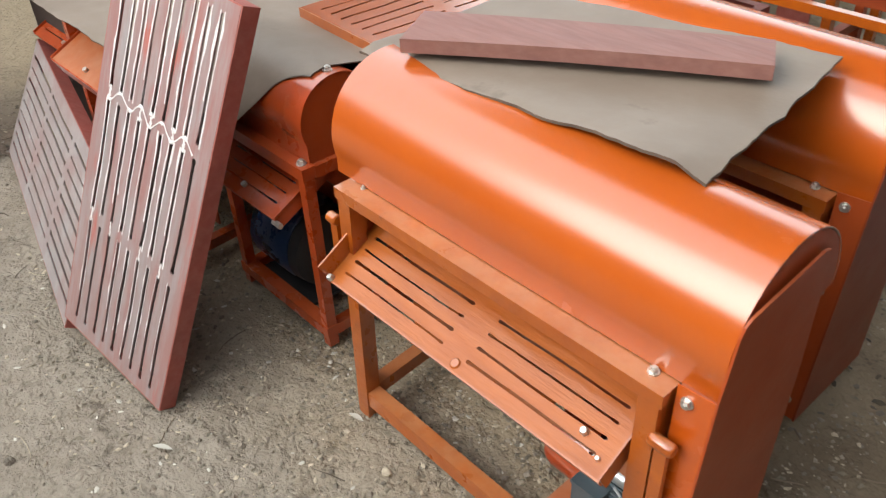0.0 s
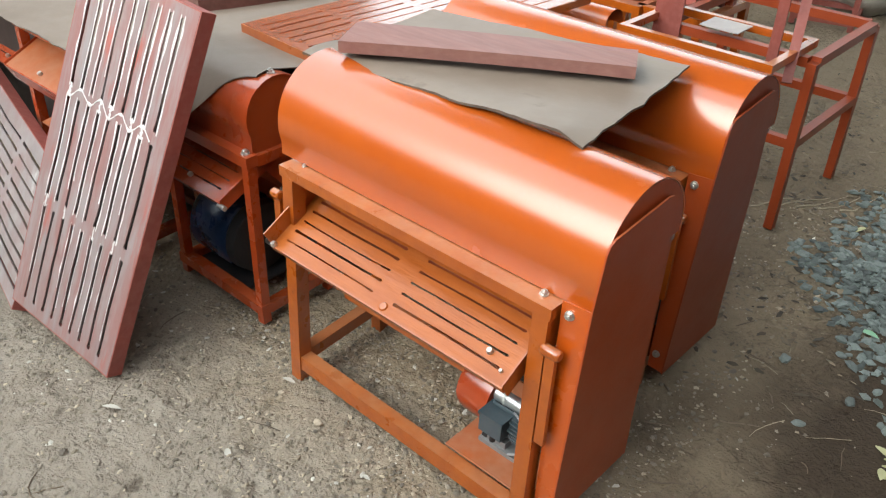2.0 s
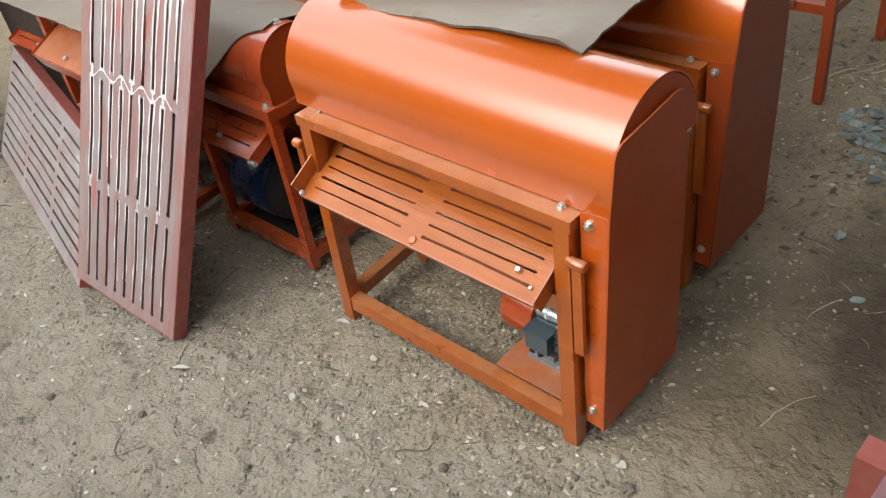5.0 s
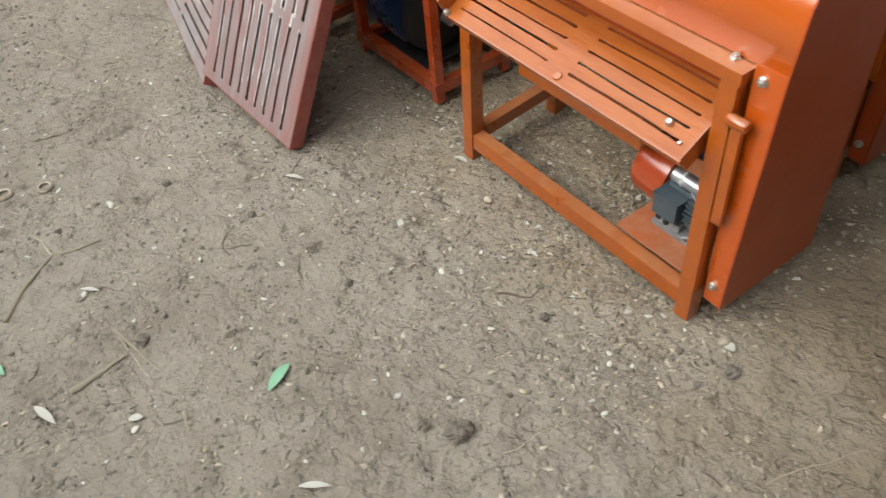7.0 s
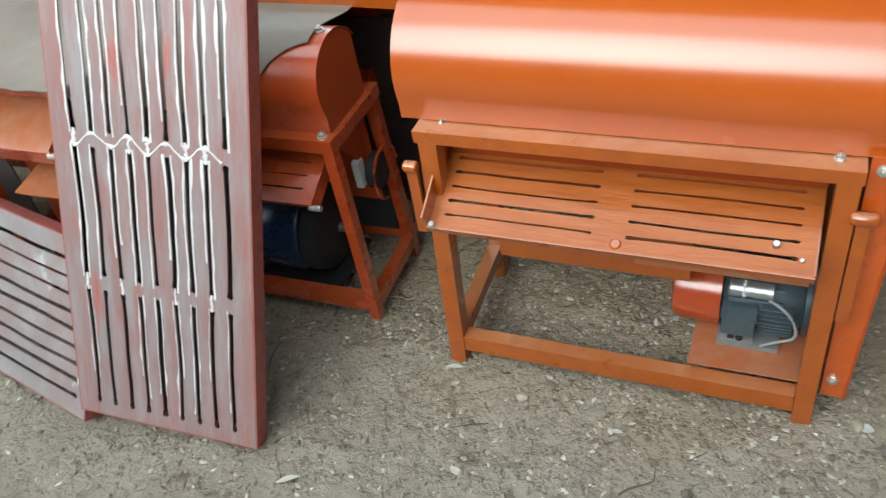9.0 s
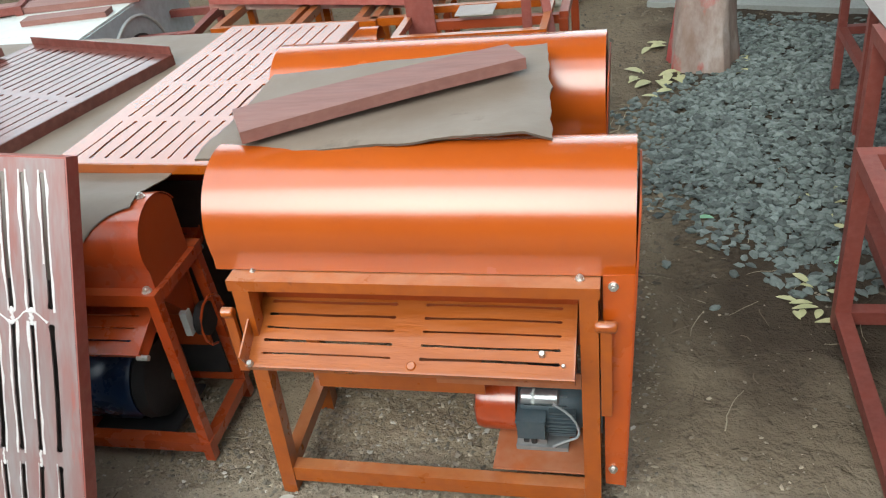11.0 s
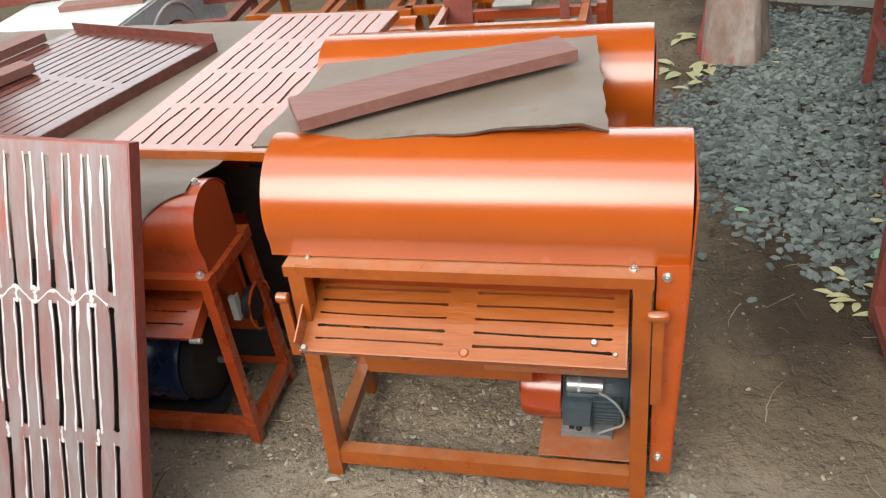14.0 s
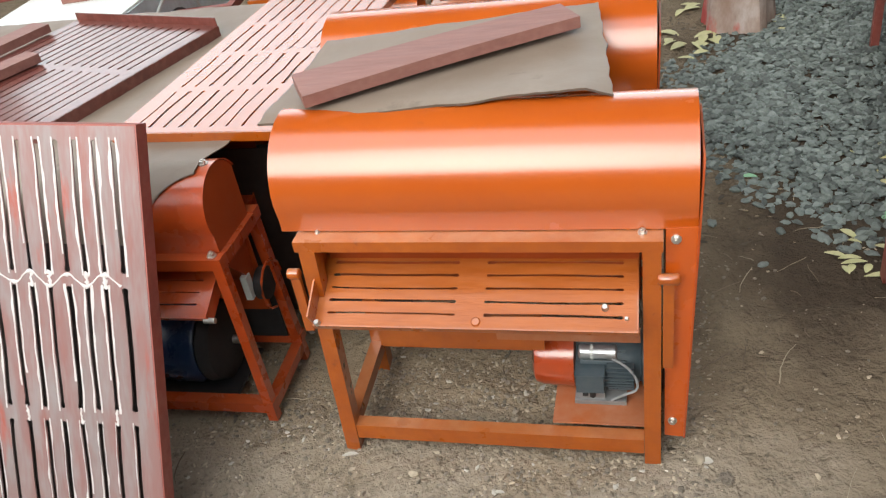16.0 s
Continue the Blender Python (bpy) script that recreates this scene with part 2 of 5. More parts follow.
def earth():
    """Trodden earth: pale grey-brown, smeared, with damp patches, fine grit, dark pores and painted crease shade."""
    e = material("trodden_earth", (0.292, 0.247, 0.195), 0.93, second=(0.222, 0.181, 0.139), scale=2.6, fine=(0.325, 0.276, 0.222), fine_scale=17,
                 fine_mix=0.6, wear=(0.135, 0.108, 0.082), wear_at=0.60, wear_scale=9.0)
    n, l = e.node_tree.nodes, e.node_tree.links
    b = n["Principled BSDF"]
    b.inputs["Specular IOR Level"].default_value = 0.15
    vec = n.new("ShaderNodeTexCoord").outputs["Object"]
    # darker brown ground beyond the trodden front, with a wandering edge
    xyz = n.new("ShaderNodeSeparateXYZ")
    l.new(vec, xyz.inputs[0])
    wander = n.new("ShaderNodeTexNoise")
    wander.inputs["Scale"].default_value, wander.inputs["Detail"].default_value = 2.6, 5.0
    l.new(vec, wander.inputs["Vector"])

    def edge(sock, lo, hi):
        s = n.new("ShaderNodeMath")
        s.operation = "ADD"
        l.new(sock, s.inputs[0])
        l.new(wander.outputs["Fac"], s.inputs[1])
        k = n.new("ShaderNodeMapRange")
        k.inputs["From Min"].default_value, k.inputs["From Max"].default_value = lo, hi
        l.new(s.outputs[0], k.inputs["Value"])
        return k.outputs[0]

    both = n.new("ShaderNodeMath")
    both.operation = "MAXIMUM"
    side = n.new("ShaderNodeMath")
    side.operation = "MULTIPLY"
    l.new(edge(xyz.outputs["X"], 1.05, 1.80), side.inputs[0])
    l.new(edge(xyz.outputs["Y"], 0.34, 1.20), side.inputs[1])
    l.new(side.outputs[0], both.inputs[0])
    far = n.new("ShaderNodeMath")
    far.operation, far.inputs[1].default_value = "MULTIPLY", 0.45
    l.new(edge(xyz.outputs["Y"], 1.6, 2.2), far.inputs[0])
    l.new(far.outputs[0], both.inputs[1])
    # browner, moister soil under and behind the machines
    moist = n.new("ShaderNodeMix")
    moist.data_type = "RGBA"
    moist.inputs["B"].default_value = (0.288, 0.222, 0.146, 1)
    damp = n.new("ShaderNodeMath")
    damp.operation, damp.inputs[1].default_value = "MULTIPLY", 0.85
    l.new(edge(xyz.outputs["Y"], 0.20, 0.75), damp.inputs[0])
    l.new(damp.outputs[0], moist.inputs["Factor"])
    l.new(b.inputs["Base Color"].links[0].from_socket, moist.inputs["A"])
    dark_ground = n.new("ShaderNodeMix")
    dark_ground.data_type = "RGBA"
    dark_ground.inputs["B"].default_value = (0.062, 0.045, 0.031, 1)
    l.new(both.outputs[0], dark_ground.inputs["Factor"])
    # scuffed creases, damp and with their shade painted dark, and a pale grit speckle
    def tone(sock, sc, detail, distort, ridged, lo, hi, amount, colour, patch):
        tx = n.new("ShaderNodeTexNoise")
        tx.inputs["Scale"].default_value, tx.inputs["Detail"].default_value, tx.inputs["Distortion"].default_value = sc, detail, distort
        l.new(vec, tx.inputs["Vector"])
        out = tx.outputs["Fac"]
        if ridged:
            for op, v in (("SUBTRACT", 0.5), ("ABSOLUTE", 0.0)):
                q = n.new("ShaderNodeMath")
                q.operation, q.inputs[1].default_value = op, v
                l.new(out, q.inputs[0])
                out = q.outputs[0]
        k = n.new("ShaderNodeMapRange")
        k.inputs["From Min"].default_value, k.inputs["From Max"].default_value, k.inputs["To Max"].default_value = lo, hi, amount
        l.new(out, k.inputs["Value"])
        where = n.new("ShaderNodeTexNoise")
        where.inputs["Scale"].default_value, where.inputs["Detail"].default_value = patch, 3.0
        l.new(vec, where.inputs["Vector"])
        w = n.new("ShaderNodeMapRange")
        w.inputs["From Min"].default_value, w.inputs["From Max"].default_value = 0.48, 0.62
        l.new(where.outputs["Fac"], w.inputs["Value"])
        f = n.new("ShaderNodeMath")
        f.operation = "MULTIPLY"
        l.new(k.outputs[0], f.inputs[0])
        l.new(w.outputs[0], f.inputs[1])
        x = n.new("ShaderNodeMix")
        x.data_type = "RGBA"
        x.inputs["B"].default_value = (*colour, 1)
        l.new(f.outputs[0], x.inputs["Factor"])
        l.new(sock, x.inputs["A"])
        return x.outputs["Result"]

    top = tone(moist.outputs["Result"], 7.0, 4.0, 0.5, True, 0.030, 0.0, 0.45, (0.085, 0.067, 0.050), 3.1)
    top = tone(top, 75.0, 5.0, 0.3, False, 0.47, 0.37, 0.52, (0.105, 0.083, 0.062), 5.0)
    top = tone(top, 120.0, 4.0, 0.0, False, 0.62, 0.72, 0.55, (0.36, 0.305, 0.240), 4.0)
    l.new(top, dark_ground.inputs["A"])
    l.new(dark_ground.outputs["Result"], b.inputs["Base Color"])
    last = None
    # lumps, smears and grain, coarse to fine
    for sc, dist, strength, distort in ((9, 0.040, 0.8, 0.6), (34, 0.018, 1.0, 0.3), (110, 0.006, 1.0, 0.0)):
        tx = n.new("ShaderNodeTexNoise")
        tx.inputs["Scale"].default_value, tx.inputs["Detail"].default_value, tx.inputs["Distortion"].default_value = sc, 5.0, distort
        l.new(vec, tx.inputs["Vector"])
        bp = n.new("ShaderNodeBump")
        bp.inputs["Strength"].default_value, bp.inputs["Distance"].default_value = strength, dist
        l.new(tx.outputs["Fac"], bp.inputs["Height"])
        if last:
            l.new(last, bp.inputs["Normal"])
        last = bp.outputs[0]
    l.new(last, b.inputs["Normal"])
    return e


EARTH = earth()


# ---- mesh helpers ----
def box(bm, x0, x1, y0, y1, z0, z1):
    v = [bm.verts.new(p) for p in ((x0, y0, z0), (x1, y0, z0), (x1, y1, z0), (x0, y1, z0), (x0, y0, z1), (x1, y0, z1), (x1, y1, z1), (x0, y1, z1))]
    for f in ((3, 2, 1, 0), (4, 5, 6, 7), (0, 1, 5, 4), (1, 2, 6, 5), (2, 3, 7, 6), (3, 0, 4, 7)):
        bm.faces.new([v[i] for i in f])
    return v


def bar(bm, a, b, w, h, up=(0, 0, 1)):
    """A rectangular bar from a to b, w wide and h high."""
    a, b = Vector(a), Vector(b)
    d = (b - a).normalized()
    u = Vector(up)
    if abs(d.dot(u)) > 0.95:
        u = Vector((0, 1, 0))
    s = d.cross(u).normalized()
    u = s.cross(d)
    r = []
    for p in (a, b):
        for i, j in ((-1, -1), (1, -1), (1, 1), (-1, 1)):
            r.append(bm.verts.new(p + s * (i * w / 2) + u * (j * h / 2)))
    for f in ((3, 2, 1, 0), (4, 5, 6, 7), (0, 1, 5, 4), (1, 2, 6, 5), (2, 3, 7, 6), (3, 0, 4, 7)):
        bm.faces.new([r[i] for i in f])


def tube(bm, pts, radii, seg=16, caps=True):
    """A round tube through points, with a radius at each."""
    rings = []
    pts = [Vector(p) for p in pts]
    for i, p in enumerate(pts):
        d = (pts[min(i + 1, len(pts) - 1)] - pts[max(i - 1, 0)]).normalized()
        ref = Vector((0, 0, 1)) if abs(d.z) < 0.9 else Vector((0, 1, 0))
        s = d.cross(ref).normalized()
        u = s.cross(d)
        r = radii[i] if isinstance(radii, (list, tuple)) else radii
        rings.append([bm.verts.new(p + (s * math.cos(k * math.tau / seg) + u * math.sin(k * math.tau / seg)) * r) for k in range(seg)])
    for a, b in zip(rings, rings[1:]):
        for k in range(seg):
            bm.faces.new((a[k], a[(k + 1) % seg], b[(k + 1) % seg], b[k]))
    if caps:
        bm.faces.new(rings[0][::-1])
        bm.faces.new(rings[-1])


def prism(bm, outline, x0, x1):
    """A solid of an outline of (y, z), stretched along x."""
    a = [bm.verts.new((x0, y, z)) for y, z in outline]
    b = [bm.verts.new((x1, y, z)) for y, z in outline]
    k = len(a)
    for i in range(k):
        bm.faces.new((a[i], a[(i + 1) % k], b[(i + 1) % k], b[i]))
    bm.faces.new(a[::-1])
    bm.faces.new(b)


def part(name, bm, mat, parent=None, label="", bevel=0.0, smooth=False):
    """Links a bmesh as one mesh object, under a thing or a part."""
    if bevel:
        edges = [e for e in bm.edges if len(e.link_faces) == 2 and e.calc_face_angle(0) > 0.6]
        bmesh.ops.bevel(bm, geom=edges, offset=bevel, segments=2 if bevel < 0.005 else 3, affect="EDGES", profile=0.6)
    bmesh.ops.recalc_face_normals(bm, faces=bm.faces)
    me = bpy.data.meshes.new(name)
    bm.to_mesh(me)
    bm.free()
    if smooth:
        me.shade_smooth()
        me.set_sharp_from_angle(angle=radians(38))
    me.materials.append(mat)
    ob = new(name, me)
    if parent:
        ob.parent = parent
    if label:
        ob["label"] = label
    return ob


def empty(name, m, label, category, group=""):
    ob = new(name)
    ob.empty_display_size = 0.1
    ob.matrix_basis = m
    return tagged(ob, label, category, group)


def flat(name, verts, faces, mat, parent=None, label=""):
    me = bpy.data.meshes.new(name)
    me.from_pydata(verts, [], faces)
    me.materials.append(mat)
    ob = new(name, me)
    if parent:
        ob.parent = parent
    if label:
        ob["label"] = label
    return ob


def bolt(parent, x, y, z, way="y", r=0.009, name="bolt"):
    """A hexagon bolt head on a washer, facing -y or up."""
    bm = bmesh.new()
    d = Vector((0, -1, 0)) if way == "y" else Vector((0, 0, 1))
    p = Vector((x, y, z))
    tube(bm, [p - d * 0.002, p + d * r * 0.3], r * 1.35, 14)
    tube(bm, [p + d * r * 0.3, p + d * r * 1.1], r, 6)
    tube(bm, [p + d * r * 1.1, p + d * r * 1.5], r * 0.5, 8)
    return part(name, bm, STEEL, parent, "zinc-plated bolt head")


def slotted(name, L, W, rows, cols, mat, parent, t=0.004, margin=0.03, gap=0.035, slot=0.009, wave=0.004, seed=1, label=""):
    """A steel plate W wide (x) and L long (y), its top at z = 0, with rows of long hand-cut slots that run along y."""
    rnd = random.Random(seed)
    pitch = (W - 2 * margin) / cols
    centres = [margin + pitch * (i + 0.5) for i in range(cols)]
    span = (L - 2 * margin - gap * (rows - 1)) / rows
    cutsu = (0.0, 0.012, 0.032, 0.06, 0.2, 0.35, 0.5, 0.65, 0.8, 0.94, 0.968, 0.988, 1.0)
    ycuts, kind = [0.0], []
    y = margin
    for r in range(rows):
        ycuts.append(y)
        kind.append(-1)
        for k in cutsu[1:]:
            ycuts.append(y + span * k)
            kind.append(r)
        y += span + gap
    ycuts.append(L)
    kind.append(-1)
    xcuts = [0.0]
    for c in centres:
        xcuts += [c - slot / 2, c + slot / 2]
    xcuts.append(W)
    bend = [[rnd.uniform(-1, 1) * wave for _ in range(rows)] for _ in range(cols)]
    wob = [[rnd.uniform(-1, 1) * wave * 0.5 for _ in range(rows)] for _ in range(cols)]
    grow = [[rnd.uniform(0.75, 1.3) for _ in range(rows)] for _ in range(cols)]
    verts, index = [], {}
    for j, yy in enumerate(ycuts):
        r = 0
        for q in range(rows):
            if yy >= margin + q * (span + gap) - gap / 2:
                r = q
        u = (yy - margin - r * (span + gap)) / span
        inside = 0 <= u <= 1
        for i, xx in enumerate(xcuts):
            x = xx
            if 0 < i < len(xcuts) - 1:
                c = (i - 1) // 2
                side = -1 if i % 2 else 1
                w = slot / 2 * grow[c][r] * (0.45 if inside and min(u, 1 - u) < 0.006 else 1.3 if inside and min(u, 1 - u) < 0.04 else 1.0)
                uu = min(max(u, 0), 1)
                x = centres[c] + side * w + bend[c][r] * math.sin(math.pi * uu) + wob[c][r] * math.sin(3 * math.pi * uu) * 0.6
            index[i, j] = len(verts)
            verts.append((x, yy, 0.0))
    n = len(verts)
    verts += [(x, y, -t) for x, y, _ in verts]
    faces, solid = [], set()
    for j in range(len(ycuts) - 1):
        for i in range(len(xcuts) - 1):
            if kind[j] >= 0 and i % 2 == 1 and 0 < i < len(xcuts) - 2:
                continue
            solid.add((i, j))
    for i, j in solid:
        a, b, c, d = index[i, j], index[i + 1, j], index[i + 1, j + 1], index[i, j + 1]
        faces.append((a, b, c, d))
        faces.append((d + n, c + n, b + n, a + n))
        for (di, dj), (p, q) in {(-1, 0): (d, a), (1, 0): (b, c), (0, -1): (a, b), (0, 1): (c, d)}.items():
            if (i + di, j + dj) not in solid:
                faces.append((q, p, p + n, q + n))
    ob = flat(name, verts, faces, mat, parent, label)
    slots = [(centres[c], bend[c][r], wob[c][r], margin + r * (span + gap), span) for c in range(cols) for r in range(rows)]
    return ob, slots


# ---- ground ----
def ground_height(x, y):
    """Trodden earth: slow swells, shallow prints, scuffed creases and patches of crumbled clods."""
    d = math.hypot(x, y - 0.5)
    k = max(0.0, 1 - d / 12)
    if k == 0.0:
        return -0.006
    wx, wy = x + 0.05 * noise.noise((x * 3, y * 3, 21)), y + 0.05 * noise.noise((x * 3, y * 3, 27))
    h = 0.016 * noise.noise((x * 1.3, y * 1.3, 0)) + 0.012 * noise.noise((x * 4.1, y * 4.1, 3)) - 0.010 * max(0.0, noise.noise((x * 6.3, y * 6.3, 13))) ** 0.7
    rough = 0.35 + max(0.0, noise.noise((x * 2.3, y * 2.3, 31)) + 0.25)
    h += 0.007 * noise.noise((wx * 10, wy * 10, 7)) - 0.006 * rough * (1 - abs(noise.noise((wx * 9, wy * 9, 41)))) ** 5
    h += rough * (0.010 * max(0.0, noise.noise((wx * 24, wy * 24, 5)) - 0.12) + 0.0045 * noise.noise((x * 33, y * 33, 9)) + 0.0022 * noise.noise((x * 70, y * 70, 15)))
    return k * h - 0.006


def make_ground():
    cuts = [-60, -30, -15, -8, -5] + [round(-3.6 + 0.05 * i, 3) for i in range(38)] + [round(-1.7 + 0.0125 * i, 4) for i in range(280)] + [round(1.8 + 0.05 * i, 3) for i in range(26)] + [4, 6, 10, 20, 40, 60]
    ycut = [-60, -30, -15, -8, -5, -3, -2] + [round(-1.5 + 0.0125 * i, 4) for i in range(232)] + [round(1.4 + 0.06 * i, 3) for i in range(66)] + [6, 7, 9, 14, 25, 40, 60]
    verts = [(x, y, ground_height(x, y)) for y in ycut for x in cuts]
    w = len(cuts)
    faces = [(j * w + i, j * w + i + 1, (j + 1) * w + i + 1, (j + 1) * w + i) for j in range(len(ycut) - 1) for i in range(w - 1)]
    ob = flat("ground", verts, faces, EARTH)
    ob.data.shade_smooth()
    return tagged(ob, "trodden brown earth with grit and litter", "ground", kind="structure")


make_ground()


# ---- the shelling machines ----
def hood_outline(cy, cz, r, lo, hi, seg=40, t=0.0025):
    """A bent sheet seen from its end: an arc about (cy, cz) from angle lo (front, low) to hi (back)."""
    outer, inner = [], []
    for k in range(seg + 1):
        a = radians(lo + (hi - lo) * k / seg)
        outer.append((cy - r * math.cos(a), cz + r * math.sin(a)))
        inner.append((cy - (r - t) * math.cos(a), cz + (r - t) * math.sin(a)))
    return outer, inner


def sheet_hood(name, x0, x1, cy, cz, r, lo, hi, mat, parent, label="", seed=3, skirt=0.0):
    outer, inner = hood_outline(cy, cz, r, lo, hi)
    if skirt:
        # the sheet runs straight down below the arc
        outer.insert(0, (outer[0][0], outer[0][1] - skirt))
        inner.insert(0, (inner[0][0], inner[0][1] - skirt))
    bm = bmesh.new()
    nx = 24
    rows = []
    for i in range(nx + 1):
        x = x0 + (x1 - x0) * i / nx
        ring = []
        for k, (y, z) in enumerate(outer):
            d = 0.0003 * noise.noise((x * 5 + seed, k * 0.22, seed)) + 0.0011 * noise.noise((x * 1.7 + seed, k * 0.09, 4.0 + seed))
            a = radians(lo + (hi - lo) * k / (len(outer) - 1))
            ring.append(bm.verts.new((x, y - d * math.cos(a), z + d * math.sin(a))))
        rows.append(ring)
    for a, b in zip(rows, rows[1:]):
        for k in range(len(a) - 1):
            bm.faces.new((a[k], a[k + 1], b[k + 1], b[k]))
    # inner skin
    p = [bm.verts.new((x0, y, z)) for y, z in inner]
    q = [bm.verts.new((x1, y, z)) for y, z in inner]
    for k in range(len(p) - 1):
        bm.faces.new((p[k + 1], p[k], q[k], q[k + 1]))
        bm.faces.new((rows[0][k + 1], rows[0][k], p[k], p[k + 1]))
        bm.faces.new((rows[-1][k], rows[-1][k + 1], q[k + 1], q[k]))
    return part(name, bm, mat, parent, label, smooth=True)


def motor(parent, x0, x1, y, z, r, base_z):
    """A single-phase motor: finned body, end bells, capacitor, terminal box, foot, cable, and a painted pulley cover."""
    bm = bmesh.new()
    tube(bm, [(x0, y, z), (x0 + 0.012, y, z), (x1 - 0.03, y, z), (x1, y, z)], [r * 0.82, r, r, r * 0.8], 28)
    body = part("motor", bm, MOTOR, parent, "dark grey electric motor", smooth=True)
    for k in range(15):
        a = radians(-20 + k * 17)
        c, s = math.cos(a), math.sin(a)
        bm = bmesh.new()
        bar(bm, (x0 + 0.02, y - c * (r + 0.004), z + s * (r + 0.004)), (x1 - 0.04, y - c * (r + 0.004), z + s * (r + 0.004)), 0.004, 0.014, (0, -c, s))
        part("cooling_fin", bm, MOTOR, body)
    bm = bmesh.new()
    cy, cz = y - r * 0.72, z + r * 0.74
    tube(bm, [(x0 + 0.01, cy, cz), (x0 + 0.014, cy, cz), (x0 + 0.104, cy, cz), (x0 + 0.108, cy, cz)], [0.016, 0.020, 0.020, 0.016], 20)
    part("capacitor", bm, ALU, body, "bright aluminium capacitor can", smooth=True)
    bm = bmesh.new()
    tube(bm, [(x0 + 0.040, cy, cz), (x0 + 0.047, cy, cz)], 0.0215, 20)
    part("capacitor_strap", bm, WHITE, body, smooth=True)
    bm = bmesh.new()
    box(bm, x0 + 0.004, x0 + 0.074, y - r - 0.036, y - r * 0.5, z - 0.028, z + 0.026)
    tbox = part("terminal_box", bm, MOTOR, body, "dark grey terminal box", bevel=0.003)
    bm = bmesh.new()
    box(bm, x0 + 0.001, x0 + 0.077, y - r - 0.039, y - r * 0.5, z + 0.026, z + 0.034)
    part("box_lid", bm, MOTOR, tbox, bevel=0.002)
    bm = bmesh.new()
    box(bm, x0 + 0.020, x0 + 0.034, y - r - 0.040, y - r - 0.036, z - 0.036, z - 0.028)
    tube(bm, [(x0 + 0.045, y - r - 0.028, z - 0.046), (x0 + 0.045, y - r - 0.028, z - 0.028)], 0.008, 10)
    part("cable_gland", bm, BLACK, tbox)
    bm = bmesh.new()
    box(bm, x0 - 0.004, x0 + 0.13, y - r * 1.25, y + r * 0.9, base_z + 0.001, base_z + 0.014)
    box(bm, x0, x0 + 0.075, y - r * 1.16, y - r * 0.5, base_z + 0.014, z - 0.050)
    box(bm, x0 + 0.02, x0 + 0.115, y + r * 0.5, y + r * 0.6, base_z + 0.014, z - r * 0.5)
    part("motor_foot", bm, CASTALU, body, "bare cast aluminium motor foot", bevel=0.002)
    # ribbed flank beside the terminal box
    for k in range(8):
        zz = z - 0.046 + k * 0.0115
        bm = bmesh.new()
        dy = math.sqrt(max(0.0, r * r - (zz - z) ** 2))
        box(bm, x0 + 0.082, x0 + 0.150, y - dy - 0.016, y - dy + 0.004, zz, zz + 0.004)
        part("flank_rib", bm, MOTOR, body)
    bm = bmesh.new()
    pts = []
    for k in range(19):
        u = k / 18
        a = -0.5 + u * 4.2
        pts.append((x0 + 0.085 + 0.075 * math.sin(u * 2.9 + 0.15), y - r - 0.020 - 0.012 * math.sin(u * 3.1), z + 0.080 - 0.150 * u + 0.006 * math.sin(9 * u)))
    tube(bm, pts, 0.0035, 8)
    part("cable", bm, CABLE, body, "loose grey cable", smooth=True)
    bm = bmesh.new()
    tube(bm, [(x1, y, z), (x1 + 0.004, y, z), (x1 + 0.05, y, z), (x1 + 0.06, y, z)], [r * 0.8, r * 0.97, r * 0.97, r * 0.75], 28)
    part("fan_cowl", bm, MOTOR, body, smooth=True)
    bm = bmesh.new()
    prof = [(x0 - 0.115, 0.78), (x0 - 0.108, 0.95), (x0 - 0.09, 1.02), (x0 - 0.004, 1.04), (x0 - 0.002, 0.9)]
    tube(bm, [(px, y, z) for px, _ in prof], [r * k for _, k in prof], 28)
    part("blower_cover", bm, CRED, body, "orange-red round blower cover", smooth=True)
    return body


